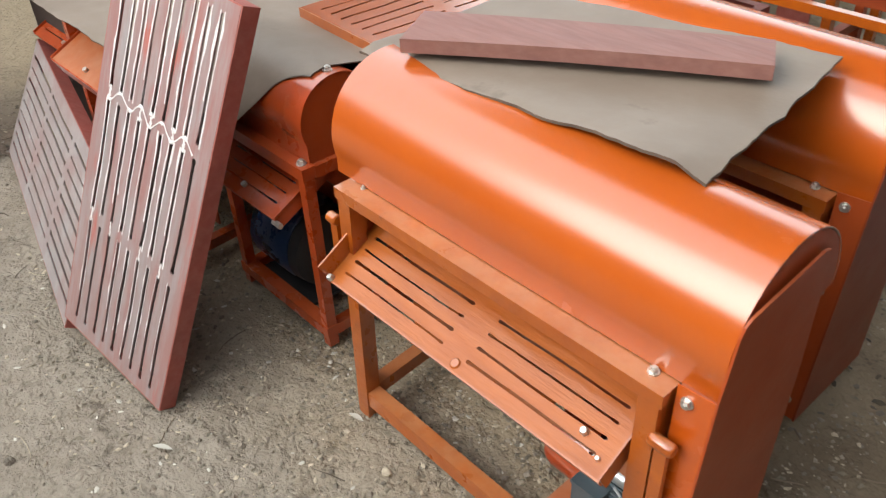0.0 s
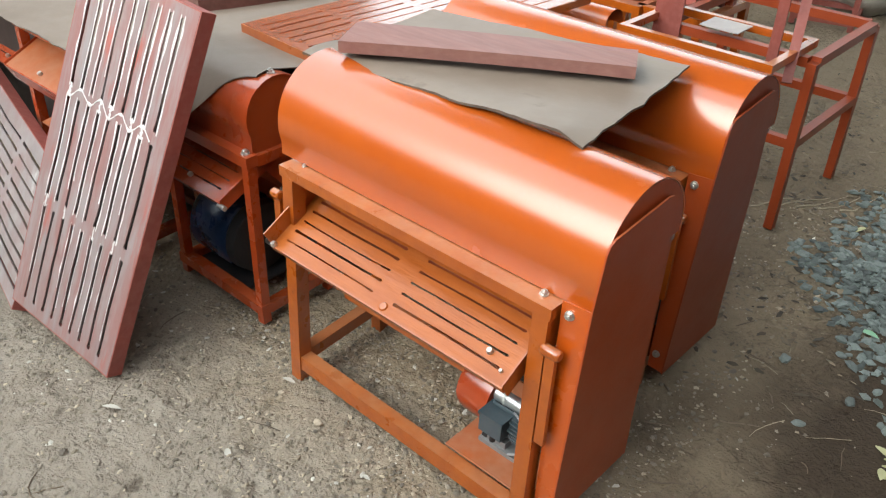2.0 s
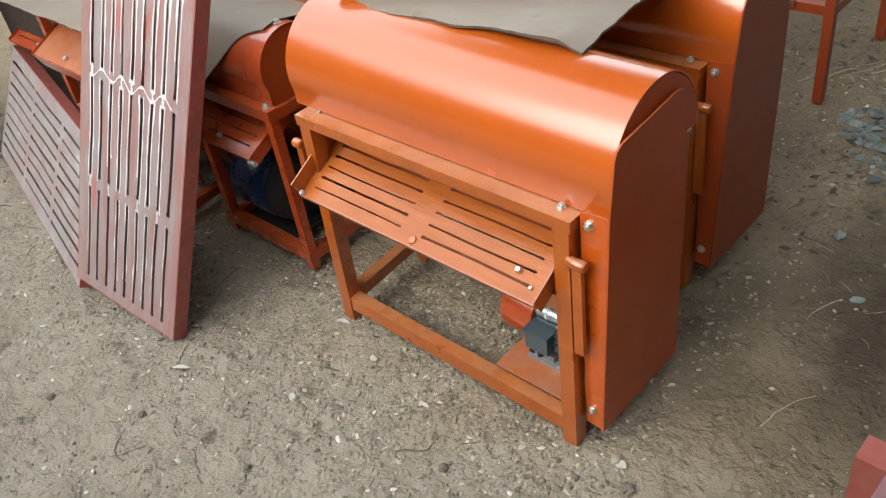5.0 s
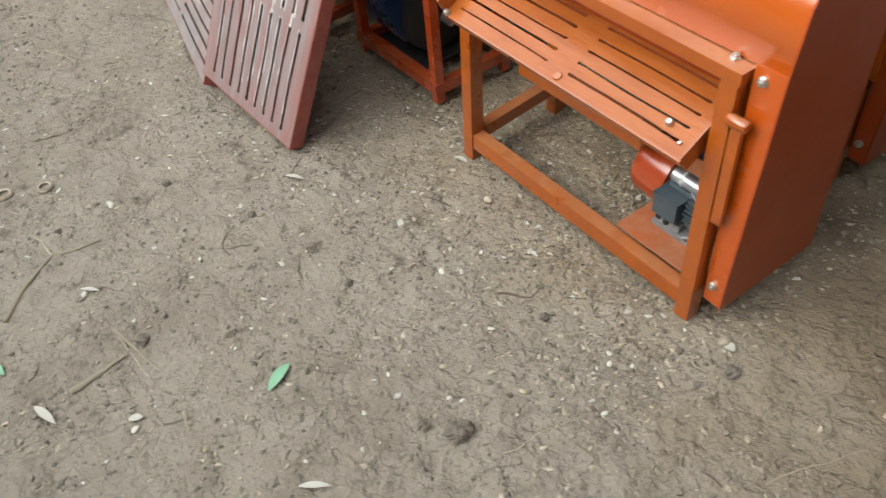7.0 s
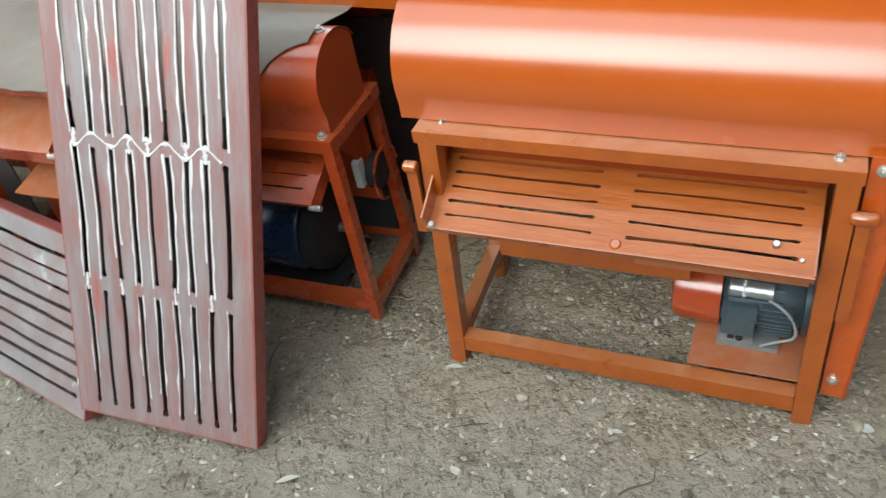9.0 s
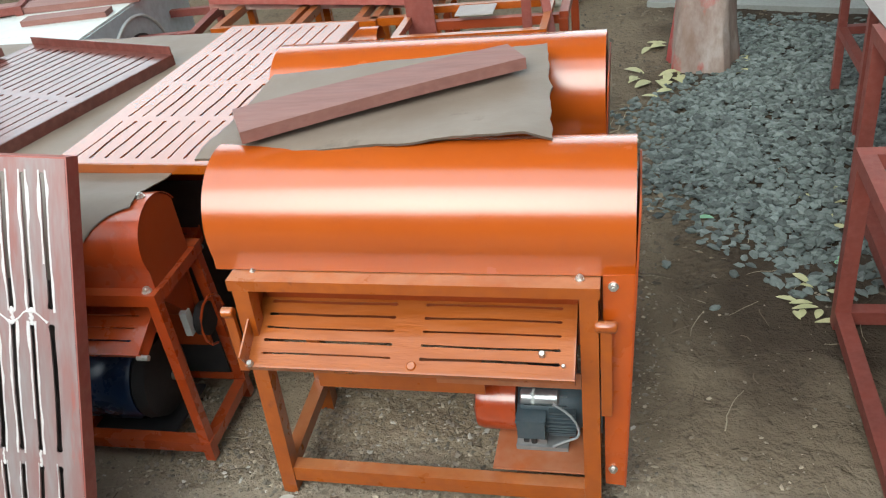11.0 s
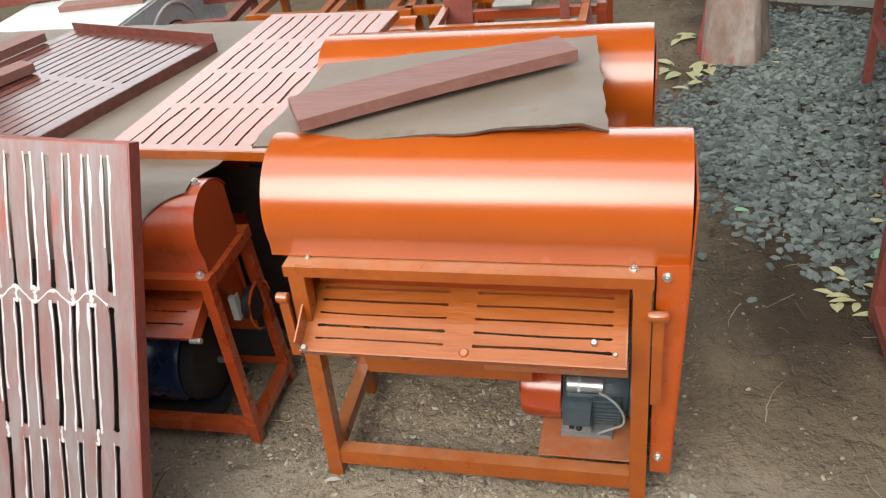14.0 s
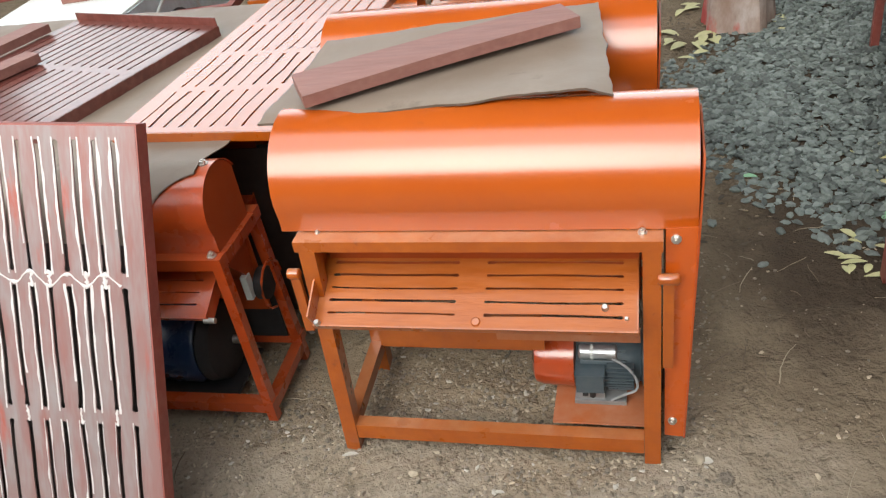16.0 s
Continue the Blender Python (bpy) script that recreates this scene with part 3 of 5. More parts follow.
def sheller(m, label, dark=False, with_motor=True, seed=1, group="shelling machines"):
    """A full-size decorticator: angle-iron stand, slotted feed tray, round hood, belt guard, levers and motor."""
    th = empty("shelling_machine", m, label, "machine", group)
    # dark: the machine behind gets the deeper shaded colour on its sides
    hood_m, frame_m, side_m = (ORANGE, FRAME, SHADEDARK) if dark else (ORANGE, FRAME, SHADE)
    # stand
    for a, b in (((0.008, 0.02, -0.03), (0.03, 0.02, 0.664)), ((0.829, 0.015, -0.01), (0.828, 0.02, 0.664)),
                 ((0.01, 0.345, -0.03), (0.03, 0.33, 0.664)), ((0.83, 0.345, -0.01), (0.828, 0.33, 0.664))):
        bm = bmesh.new()
        bar(bm, a, b, 0.04, 0.042, (0, 1, 0))
        part("leg", bm, frame_m, th, bevel=0.006, smooth=True)
    bm = bmesh.new()
    box(bm, 0.0, 0.852, -0.001, 0.049, 0.664, 0.6925)
    part("front_rail", bm, frame_m, th, bevel=0.006, smooth=True)
    bm = bmesh.new()
    box(bm, 0.0, 0.852, 0.305, 0.352, 0.664, 0.70)
    part("back_rail", bm, frame_m, th, bevel=0.003)
    for x in (0.008, 0.808):
        bm = bmesh.new()
        box(bm, x, x + 0.036, 0.050, 0.304, 0.666, 0.690)
        part("side_rail", bm, frame_m, th, bevel=0.003)
    bm = bmesh.new()
    bar(bm, (0.028, 0.022, 0.050), (0.808, 0.020, 0.052), 0.038, 0.048)
    part("front_stretcher", bm, frame_m, th, bevel=0.007, smooth=True)
    bm = bmesh.new()
    bar(bm, (0.03, 0.342, 0.105), (0.81, 0.342, 0.105), 0.036, 0.05)
    part("back_stretcher", bm, frame_m, th, bevel=0.003)
    for x in (0.012, 0.826):
        bm = bmesh.new()
        bar(bm, (x, 0.04, 0.062), (x, 0.325, 0.085), 0.036, 0.04)
        part("side_stretcher", bm, frame_m, th, bevel=0.003)
    # casing under the hood
    bm = bmesh.new()
    prism(bm, [(0.064, 0.70), (0.34, 0.70), (0.34, 0.52), (0.28, 0.40), (0.17, 0.40), (0.095, 0.56), (0.075, 0.66)], 0.045, 0.80)
    part("drum_casing", bm, side_m, th, bevel=0.003)
    # hood
    hood = sheet_hood("hood", -0.040, 0.925, 0.196, 0.776, 0.160, -17, 186, hood_m, th, "glossy rounded sheet-steel hood", seed=seed, skirt=0.034)
    _, inner = hood_outline(0.196, 0.776, 0.158, -17, 186)
    for x0, x1 in ((-0.038, -0.034), (0.9205, 0.9245)):
        bm = bmesh.new()
        prism(bm, inner, x0, x1)
        part("end_cap", bm, side_m, hood)
    bolt(th, 0.052, 0.040, 0.6925, "z", 0.005)
    bolt(th, 0.808, 0.034, 0.6925, "z", 0.0078)
    # tray
    tray = new("feed_tray")
    tray.parent = th
    slope = math.atan2(0.105, 0.19)
    tray.matrix_basis = Matrix.Translation((0.028, -0.066, 0.495)) @ Matrix.Rotation(slope, 4, "X")
    plate, _ = slotted("tray_plate", 0.385, 0.235, 2, 6, TRAY, tray, t=0.003, margin=0.016, gap=0.034, slot=0.0055, wave=0.0028, seed=seed + 5)
    # the slots run along the machine's length
    plate.matrix_basis = Matrix(((0, 2.0, 0, 0), (1, 0, 0, 0), (0, 0, 1, 0), (0, 0, 0, 1)))
    me = plate.data
    for v in me.vertices:
        x, y, z = v.co
        v.co = (y * 2.0, x, z)
    me.flip_normals()
    plate.matrix_basis = Matrix.Identity(4)
    for x in (0.0, 0.767):
        bm = bmesh.new()
        box(bm, x, x + 0.004, 0.002, 0.235, -0.045 if x else -0.006, 0.004 if x else 0.046)
        part("tray_side", bm, frame_m, tray)
    bm = bmesh.new()
    box(bm, 0.0, 0.771, -0.003, 0.001, -0.02, 0.001)
    part("tray_lip", bm, frame_m, tray)
    for x, y in ((0.012, 0.004), (0.697, 0.055), (0.745, 0.03)):
        bm = bmesh.new()
        k = 0.6 if x > 0.73 else 1.0
        tube(bm, [(x, y, 0), (x, y, 0.006 * k), (x, y, 0.012 * k)], [0.0085 * k, 0.0085 * k, 0.006 * k], 10)
        part("bolt", bm, STEEL, tray, "pale bolt head")
    bm = bmesh.new()
    tube(bm, [(0.402, 0.016, -0.001), (0.402, 0.016, 0.003)], [0.013, 0.009], 14)
    part("weld_dimple", bm, frame_m, tray)
    # lower chute behind the tray
    bm = bmesh.new()
    box(bm, 0.12, 0.56, 0.10, 0.104, 0.285, 0.41)
    part("lower_chute", bm, frame_m, th)
    bm = bmesh.new()
    box(bm, 0.44, 0.80, 0.094, 0.098, 0.322, 0.37)
    part("chute_lip", bm, CHUTE, th)
    # belt guard
    bm = bmesh.new()
    o = [(0.03, 0.072), (0.352, 0.066), (0.318, 0.698), (0.03, 0.698)]
    a = [bm.verts.new((0.858, y, z)) for y, z in o]
    b = [bm.verts.new((0.900 + 0.022 * (z / 0.7), y, z)) for y, z in o]
    for i in range(len(o)):
        bm.faces.new((a[i], a[(i + 1) % len(o)], b[(i + 1) % len(o)], b[i]))
    bm.faces.new(a[::-1])
    bm.faces.new(b)
    guard = part("belt_guard", bm, side_m, th, "sheet-steel belt guard painted in a shaded red-brown", bevel=0.004)
    bm = bmesh.new()
    v = [bm.verts.new(p) for p in ((0.857, 0.0275, 0.706), (0.925, 0.0275, 0.711), (0.907, 0.0275, 0.069), (0.858, 0.0275, 0.072),
                                   (0.857, 0.0295, 0.706), (0.925, 0.0295, 0.711), (0.907, 0.0295, 0.069), (0.858, 0.0295, 0.072))]
    for f in ((0, 1, 2, 3), (7, 6, 5, 4), (0, 4, 5, 1), (1, 5, 6, 2), (2, 6, 7, 3), (3, 7, 4, 0)):
        bm.faces.new([v[i] for i in f])
    # the machine behind has its front strip in the shaded colour too
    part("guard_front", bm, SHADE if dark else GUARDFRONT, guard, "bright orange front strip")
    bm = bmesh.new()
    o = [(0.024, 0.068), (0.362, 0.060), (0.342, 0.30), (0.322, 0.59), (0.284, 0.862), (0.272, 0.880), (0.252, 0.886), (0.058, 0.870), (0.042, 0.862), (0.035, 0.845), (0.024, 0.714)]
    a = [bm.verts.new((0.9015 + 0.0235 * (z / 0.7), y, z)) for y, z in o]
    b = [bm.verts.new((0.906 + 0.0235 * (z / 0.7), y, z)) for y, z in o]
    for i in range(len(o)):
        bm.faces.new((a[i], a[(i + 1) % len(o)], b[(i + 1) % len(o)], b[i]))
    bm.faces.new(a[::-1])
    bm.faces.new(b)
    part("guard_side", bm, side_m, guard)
    for z, k in ((0.80, 0.045), (0.735, 0.05)):
        bm = bmesh.new()
        box(bm, 0.90, 0.918, 0.300, 0.300 + k, z, z + 0.012)
        part("hinge_tab", bm, frame_m, guard, bevel=0.003)
    bm = bmesh.new()
    box(bm, 0.90, 0.914, 0.322, 0.350, 0.40, 0.733)
    part("hinge_strap", bm, side_m, guard, bevel=0.003)
    bolt(guard, 0.879, 0.0275, 0.680, "y", 0.0085)
    bolt(guard, 0.877, 0.0275, 0.126, "y", 0.0085)
    # levers
    for x, z1, z0, s in ((0.864, 0.592, 0.33, 1), (-0.018, 0.60, 0.42, -1)):
        bm = bmesh.new()
        bar(bm, (x, 0.004, z0), (x, 0.004, z1 - 0.012), 0.024, 0.012, (0, 1, 0))
        lever = part("lever", bm, frame_m, th, bevel=0.004)
        bm = bmesh.new()
        k = 0.024 if s > 0 else 0.016
        tube(bm, [(x - k, 0.0, z1), (x - k * 0.8, 0.0, z1), (x + k * 0.8, 0.0, z1), (x + k, 0.0, z1)], [0.010, 0.0135, 0.0135, 0.010], 16)
        part("lever_knob", bm, frame_m, lever, smooth=True)
    # motor on its plate
    bm = bmesh.new()
    box(bm, 0.575, 0.83, 0.028, 0.36, 0.0965, 0.1015)
    part("motor_plate", bm, CHUTE, th, "dusty brown motor plate")
    if with_motor:
        motor(th, 0.632, 0.80, 0.20, 0.186, 0.084, 0.1015)
    return th


sheller(pose(0, 0, 0.010, 0, 0.8, 0), "glossy orange groundnut sheller with slotted tray and grey motor", seed=1)
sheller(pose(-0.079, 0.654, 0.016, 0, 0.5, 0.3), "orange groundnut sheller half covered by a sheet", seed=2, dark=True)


def small_sheller(m, W, H, D, label, tank=True, seed=4, tray_z=0.46, hooded=True, shade_front=False):
    """A small decorticator: narrow stand, steep round hood, short tray; a blue motor stands in the stand."""
    th = empty("small_shelling_machine", m, label, "machine", "small shelling machines")
    for x, y in ((0, 0), (W, 0), (0, D), (W, D)):
        bm = bmesh.new()
        top = (x, y if y == 0 else D * 0.86, H - 0.03)
        bar(bm, (x, y, 0), top, 0.029, 0.031, (0, 1, 0))
        part("leg", bm, CRED, th, bevel=0.003)
    for y, z, h in ((0, H - 0.015, 0.035), (D * 0.86, H - 0.015, 0.035), (0, 0.055, 0.035), (D, 0.09, 0.03)):
        bm = bmesh.new()
        bar(bm, (-0.018, y, z), (W + 0.018, y, z), 0.04, h)
        part("rail", bm, CRED, th, bevel=0.003)
    for x in (0, W):
        bm = bmesh.new()
        bar(bm, (x, 0.018, 0.05), (x, D - 0.018, 0.06), 0.034, 0.034)
        part("side_stretcher", bm, CRED, th, bevel=0.003)
        bm = bmesh.new()
        bar(bm, (x, 0.018, H - 0.02), (x, D * 0.86 - 0.018, H - 0.02), 0.034, 0.034)
        part("side_rail", bm, CRED, th, bevel=0.003)
    if hooded:
        hood = sheet_hood("hood", -0.02, W + 0.005, 0.118, H + 0.098, 0.114, -24, 150, CRED, th, "glossy red-orange rounded hood", seed=seed, skirt=0.056)
        _, inner = hood_outline(0.118, H + 0.098, 0.112, -24, 150)
        for x0 in (-0.012, W - 0.004):
            bm = bmesh.new()
            prism(bm, [(inner[0][0], H - 0.004)] + inner + [(inner[-1][0], H - 0.004)], x0, x0 + 0.004)
            part("end_cap", bm, SHADE, hood)
        bolt(th, W - 0.012, 0.0, H + 0.002, "z", 0.010)
        bolt(th, W - 0.02, 0.118, H + 0.212, "z", 0.009)
    else:
        bm = bmesh.new()
        bar(bm, (W * 0.72, -0.09, tray_z - 0.15), (W * 0.72, 0.10, tray_z - 0.12), W * 0.5, 0.006)
        part("chute_plate", bm, CHUTE, th, "dull brown chute plate")
        # added panel in the shaded colour, for the dark inside of the stand
        bm = bmesh.new()
        box(bm, 0.0, W, 0.13, 0.136, 0.10, H - 0.035)
        part("inner_panel", bm, SHADEDARK, th)
    tray = new("feed_tray")
    tray.parent = th
    tray.matrix_basis = Matrix.Translation((0.02, -0.09, tray_z)) @ Matrix.Rotation(radians(26), 4, "X")
    if hooded:
        plate, _ = slotted("tray_plate", (W - 0.05) / 2, 0.22, 1, 5, CRED, tray, t=0.003, margin=0.02, slot=0.004, wave=0.001, seed=seed)
        for v in plate.data.vertices:
            x, y, z = v.co
            v.co = (y * 2.0, x, z)
        plate.data.flip_normals()
    else:
        bm = bmesh.new()
        box(bm, 0.0, W - 0.05, 0.0, 0.22, -0.003, 0.0)
        part("tray_plate", bm, CHUTE, tray, "plain dusty tray plate")
    for x in (0.0, W - 0.054):
        bm = bmesh.new()
        box(bm, x, x + 0.004, 0, 0.22, -0.035 if hooded else -0.07, 0.008)
        part("tray_side", bm, CRED, tray)
    bm = bmesh.new()
    box(bm, 0, W - 0.05, -0.003, 0.001, -0.012 if hooded else -0.06, 0.001)
    part("tray_lip", bm, CRED, tray)
    bm = bmesh.new()
    tube(bm, [(W - 0.062, -0.004, -0.01), (W - 0.03, -0.004, -0.01)], 0.008, 10)
    part("bolt", bm, STEEL, tray, "pale bolt head")
    bm = bmesh.new()
    tube(bm, [(W * 0.45, 0.03, 0), (W * 0.45, 0.03, 0.01)], 0.008, 10)
    part("bolt", bm, STEEL, tray, "pale bolt head")
    bm = bmesh.new()
    prism(bm, [(0.03, H - 0.03), (D * 0.8, H - 0.03), (D * 0.7, H - 0.22), (0.14, H - 0.16)], 0.03, W - 0.03)
    part("drum_casing", bm, SHADE, th, bevel=0.003)
    bm = bmesh.new()
    box(bm, 0.01, W - 0.02, D * 0.86 - 0.03, D * 0.86 - 0.022, H - 0.34, H - 0.03)
    part("back_panel", bm, SHADE, th)
    # added black sheet in place of the deep shade under the cover
    if shade_front:
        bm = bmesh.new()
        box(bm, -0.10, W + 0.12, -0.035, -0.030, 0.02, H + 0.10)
        part("front_sheet", bm, SHADEBLACK, th, "black sheet added for the shade under the cover")
    if tank:
        bm = bmesh.new()
        tube(bm, [(-0.005, 0.14, 0.185), (0.012, 0.14, 0.185), (0.035, 0.14, 0.185), (0.205, 0.14, 0.185), (0.217, 0.14, 0.185)], [0.05, 0.115, 0.132, 0.132, 0.124], 36)
        mo = part("blue_motor", bm, BLUE, th, "large glossy blue electric motor", smooth=True)
        bm = bmesh.new()
        tube(bm, [(0.218, 0.14, 0.185), (0.228, 0.14, 0.185), (0.265, 0.14, 0.185), (0.285, 0.14, 0.185)], [0.120, 0.128, 0.122, 0.07], 32)
        part("end_bell", bm, BLACK, mo, "black motor end bell", smooth=True)
        bm = bmesh.new()
        tube(bm, [(0.286, 0.14, 0.185), (0.33, 0.14, 0.185)], 0.014, 12)
        part("shaft", bm, STEEL, mo, smooth=True)
        bm = bmesh.new()
        box(bm, 0.03, 0.30, 0.03, 0.25, 0.042, 0.051)
        part("motor_plate", bm, BLACK, mo)
        # added black panel standing in for the dark space behind the motor
        bm = bmesh.new()
        box(bm, 0.02, W - 0.02, D - 0.028, D - 0.022, 0.11, H - 0.10)
        part("rear_guard", bm, BLACK, th, "black sheet added for the shade behind the motor")
        bm = bmesh.new()
        tube(bm, [(W - 0.02, D * 0.72, 0.36), (W + 0.005, D * 0.72, 0.36)], 0.05, 24)
        part("belt_wheel", bm, BLACK, th, smooth=True)
        bm = bmesh.new()
        box(bm, W - 0.045, W - 0.025, D * 0.5, D * 0.6, 0.34, 0.42)
        part("paper_tag", bm, WHITE, th, "white paper tag")
        bm = bmesh.new()
        tube(bm, [(W + 0.02, D * 0.7 + 0.07 * math.cos(k * 0.5), 0.36 + 0.075 * math.sin(k * 0.5)) for k in range(10)], 0.004, 6)
        part("wire", bm, CRED, th, "thin red wire", smooth=True)
    return th


small_sheller(pose(-0.695, 0.10, 0), 0.425, 0.592, 0.27, "small red-orange sheller with a blue motor in its stand", seed=5)
small_sheller(pose(-1.36, -0.01, 0), 0.46, 0.77, 0.32, "red-orange sheller under the weathered sheet", tank=False, seed=8, tray_z=0.625, hooded=False)
# shellers filling the space under the cover, black fronts for its shade
small_sheller(pose(-0.80, 0.62, 0), 0.44, 0.55, 0.30, "red-orange sheller hidden under the weathered sheet", tank=False, seed=9, shade_front=True)
small_sheller(pose(-1.42, 0.42, 0), 0.50, 0.55, 0.30, "red-orange sheller stored in the dark under the sheet", tank=False, seed=12, shade_front=True)
small_sheller(pose(-2.08, 0.16, 0), 0.52, 0.55, 0.32, "red-orange sheller at the end of the covered row", tank=False, seed=13, shade_front=True)
small_sheller(pose(-0.28, 0.66, 0), 0.20, 0.54, 0.30, "narrow red-orange sheller between larger machines", tank=False, seed=10, shade_front=True)


# ---- slotted screens ----
def screen(m, label, L=1.09, back_up=0.0, W=0.495, rows=3, cols=9, depth=0.05, mat=PRIMER, side=PRIMERSIDE, up=False, beads=False, seed=1, slot=0.009, wave=0.004):
    """A folded steel tray with rows of slots; its face at z = 0 and its four sides turned down (or up)."""
    th = empty("slotted_screen", m, label, "screen", "slotted screens")
    plate, slots = slotted("plate", L, W, rows, cols, mat, th, margin=0.032, seed=seed, slot=slot, wave=wave)
    z0, z1 = (0.0, depth) if up else (-depth, -0.001)
    for x0, x1, y0, y1 in ((-0.004, 0.0, -0.004, L + 0.004), (W, W + 0.004, -0.004, L + 0.004), (0.0, W, -0.004, 0.0), (0.0, W, L, L + 0.004)):
        bm = bmesh.new()
        if back_up and y0 == L:
            box(bm, x0, x1, y0, y1, z0, back_up)
        else:
            box(bm, x0, x1, y0, y1, z0, z1)
        part("side", bm, side, th)
    if beads:
        rnd = random.Random(seed + 9)
        for c, b, w, y0, span in slots:
            low = y0 < 0.3
            bm = bmesh.new()
            for s in (-1, 1):
                if rnd.random() < (0.35 if low else 0.10):
                    continue
                u0, u1 = (rnd.uniform(0.0, 0.5), 1.02) if low else (-0.02, 1.02)
                if not low and rnd.random() < 0.25:
                    u0 = rnd.uniform(0.1, 0.5)
                lo, hi = [], []
                for k in range(25):
                    u = u0 + (u1 - u0) * k / 24
                    uu = min(max(u, 0), 1)
                    wander = 0.0035 * max(0.0, noise.noise((c * 30 + s * 5, u * 5, y0 * 7)))
                    x = c + s * (slot * 0.60 + wander) + b * math.sin(math.pi * uu) + w * math.sin(3 * math.pi * uu) * 0.6
                    g = (0.0011 if low else 0.0021) + 0.0030 * max(0.0, noise.noise((c * 40 + s, u * 7, y0 * 9)))
                    x += s * g
                    h = 0.0012 + 0.0012 * abs(noise.noise((c * 20, u * 12, s)))
                    lo.append(bm.verts.new((x - g, y0 + span * u, 0.0005)))
                    hi.append((bm.verts.new((x, y0 + span * u, h)), bm.verts.new((x + g, y0 + span * u, 0.0005))))
                for k in range(24):
                    bm.faces.new((lo[k], hi[k][0], hi[k + 1][0], lo[k + 1]))
                    bm.faces.new((hi[k][0], hi[k][1], hi[k + 1][1], hi[k + 1][0]))
            if bm.verts:
                part("filler_streak", bm, FILLER, th, "white filler streak along a slot", smooth=True)
            else:
                bm.free()
        # smears of filler between the ends of the slots
        for c, b, w, y0, span in slots:
            if y0 > 0.6 or rnd.random() < 0.3:
                continue
            bm = bmesh.new()
            y1, k = y0 + span, rnd.uniform(0.003, 0.008)
            pts = [(c + k * noise.noise((c * 50, q, y0)), y1 - 0.004 + 0.043 * q / 8, 0.0006) for q in range(9)]
            tube(bm, pts, [0.0018 + (0.010 if y0 > 0.3 else 0.005) * abs(noise.noise((q * 0.6, c * 30, 1))) for q in range(9)], 6)
            for v in bm.verts:
                v.co.z *= 0.35
            part("filler_smear", bm, FILLER, th, "white filler smear between slots", smooth=True)
        # a wandering bead of filler that links the ends of the slots between the upper rows
        bm = bmesh.new()
        yb = slots[2][3] - 0.017
        cs = sorted({c for c, *_ in slots})
        knots = [(c + rnd.uniform(-0.004, 0.004), yb + (0.013 if i % 2 else -0.013) + rnd.uniform(-0.006, 0.006)) for i, c in enumerate(cs)]
        pts, radii = [], []
        for (xa, ya), (xb, yb1) in zip(knots, knots[1:]):
            for q in range(8):
                u = q / 8
                w = u * u * (3 - 2 * u)
                pts.append((xa + (xb - xa) * u, ya + (yb1 - ya) * w + 0.004 * noise.noise((xa * 40, u * 4, 3)), 0.0008))
                radii.append(0.0020 + 0.0050 * math.exp(-(min(u, 1 - u) / 0.16) ** 2) * (0.6 + 0.8 * abs(noise.noise((xa * 60, u, 7)))))
        tube(bm, pts, radii, 6)
        for v in bm.verts:
            v.co.z *= 0.5
        part("filler_bead", bm, FILLER, th, "wandering white filler bead", smooth=True)
    return th


def frame_of(o, px, py):
    """A pose with origin o, x towards px and y in the plane of py."""
    o, px, py = Vector(o), Vector(px), Vector(py)
    x = (px - o).normalized()
    y = py - o
    y = (y - x * y.dot(x)).normalized()
    z = x.cross(y)
    m = Matrix((x, y, z)).transposed().to_4x4()
    m.translation = o
    return m


screen(frame_of((-0.871, -0.429, 0.059), (-0.377, -0.393, 0.008), (-0.756, -0.003, 1.057)), "tall dusty red-primed screen streaked with white filler, leaning", beads=True, seed=2, slot=0.0098)
# added black sheet, so the slots show the darkness behind the screen
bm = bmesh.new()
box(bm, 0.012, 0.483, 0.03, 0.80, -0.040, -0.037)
ob = part("sooty_sheet", bm, SHADEBLACK, bevel=0.001)
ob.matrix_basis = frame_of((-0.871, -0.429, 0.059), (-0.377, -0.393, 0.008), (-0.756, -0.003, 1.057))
tagged(ob, "black sheet added behind the leaning screen for the shade in its slots", "sheet")
low_screen = screen(frame_of((-0.878, -0.44, 0.022), (-0.826, -0.213, 0.432), (-2.10, -0.162, 0.022)), "dusty pink-primed screen leaning on its long edge", L=1.25, W=0.475, seed=3, slot=0.0105, mat=PRIMERGREY)
rnd = random.Random(41)
for k in range(9):
    bm = bmesh.new()
    x0, y0 = 0.056 + 0.0457 * k + rnd.uniform(-0.012, 0.012), rnd.uniform(0.008, 0.024)
    pts = [(x0 + 0.011 * q + 0.004 * noise.noise((q * 0.7, k, 1)), y0 + 0.009 * noise.noise((q * 0.5, k * 3.1, 5)), 0.0006) for q in range(6)]
    tube(bm, pts, [0.001 + 0.006 * abs(noise.noise((q * 0.9, k * 1.7, 2))) for q in range(6)], 6)
    for v in bm.verts:
        v.co.z *= 0.3
    part("filler_smear", bm, FILLER, low_screen, "white filler smear along the edge", smooth=True)
screen(frame_of((-0.665, 0.402, 0.815), (-0.155, 0.368, 0.815), (-0.63, 1.52, 0.815)), "glossy orange screen lying on the covered table", rows=4, cols=9, L=1.13, W=0.515, mat=DUSTYORANGE, side=FRAME, seed=6, slot=0.0075, wave=0.006, depth=0.028)
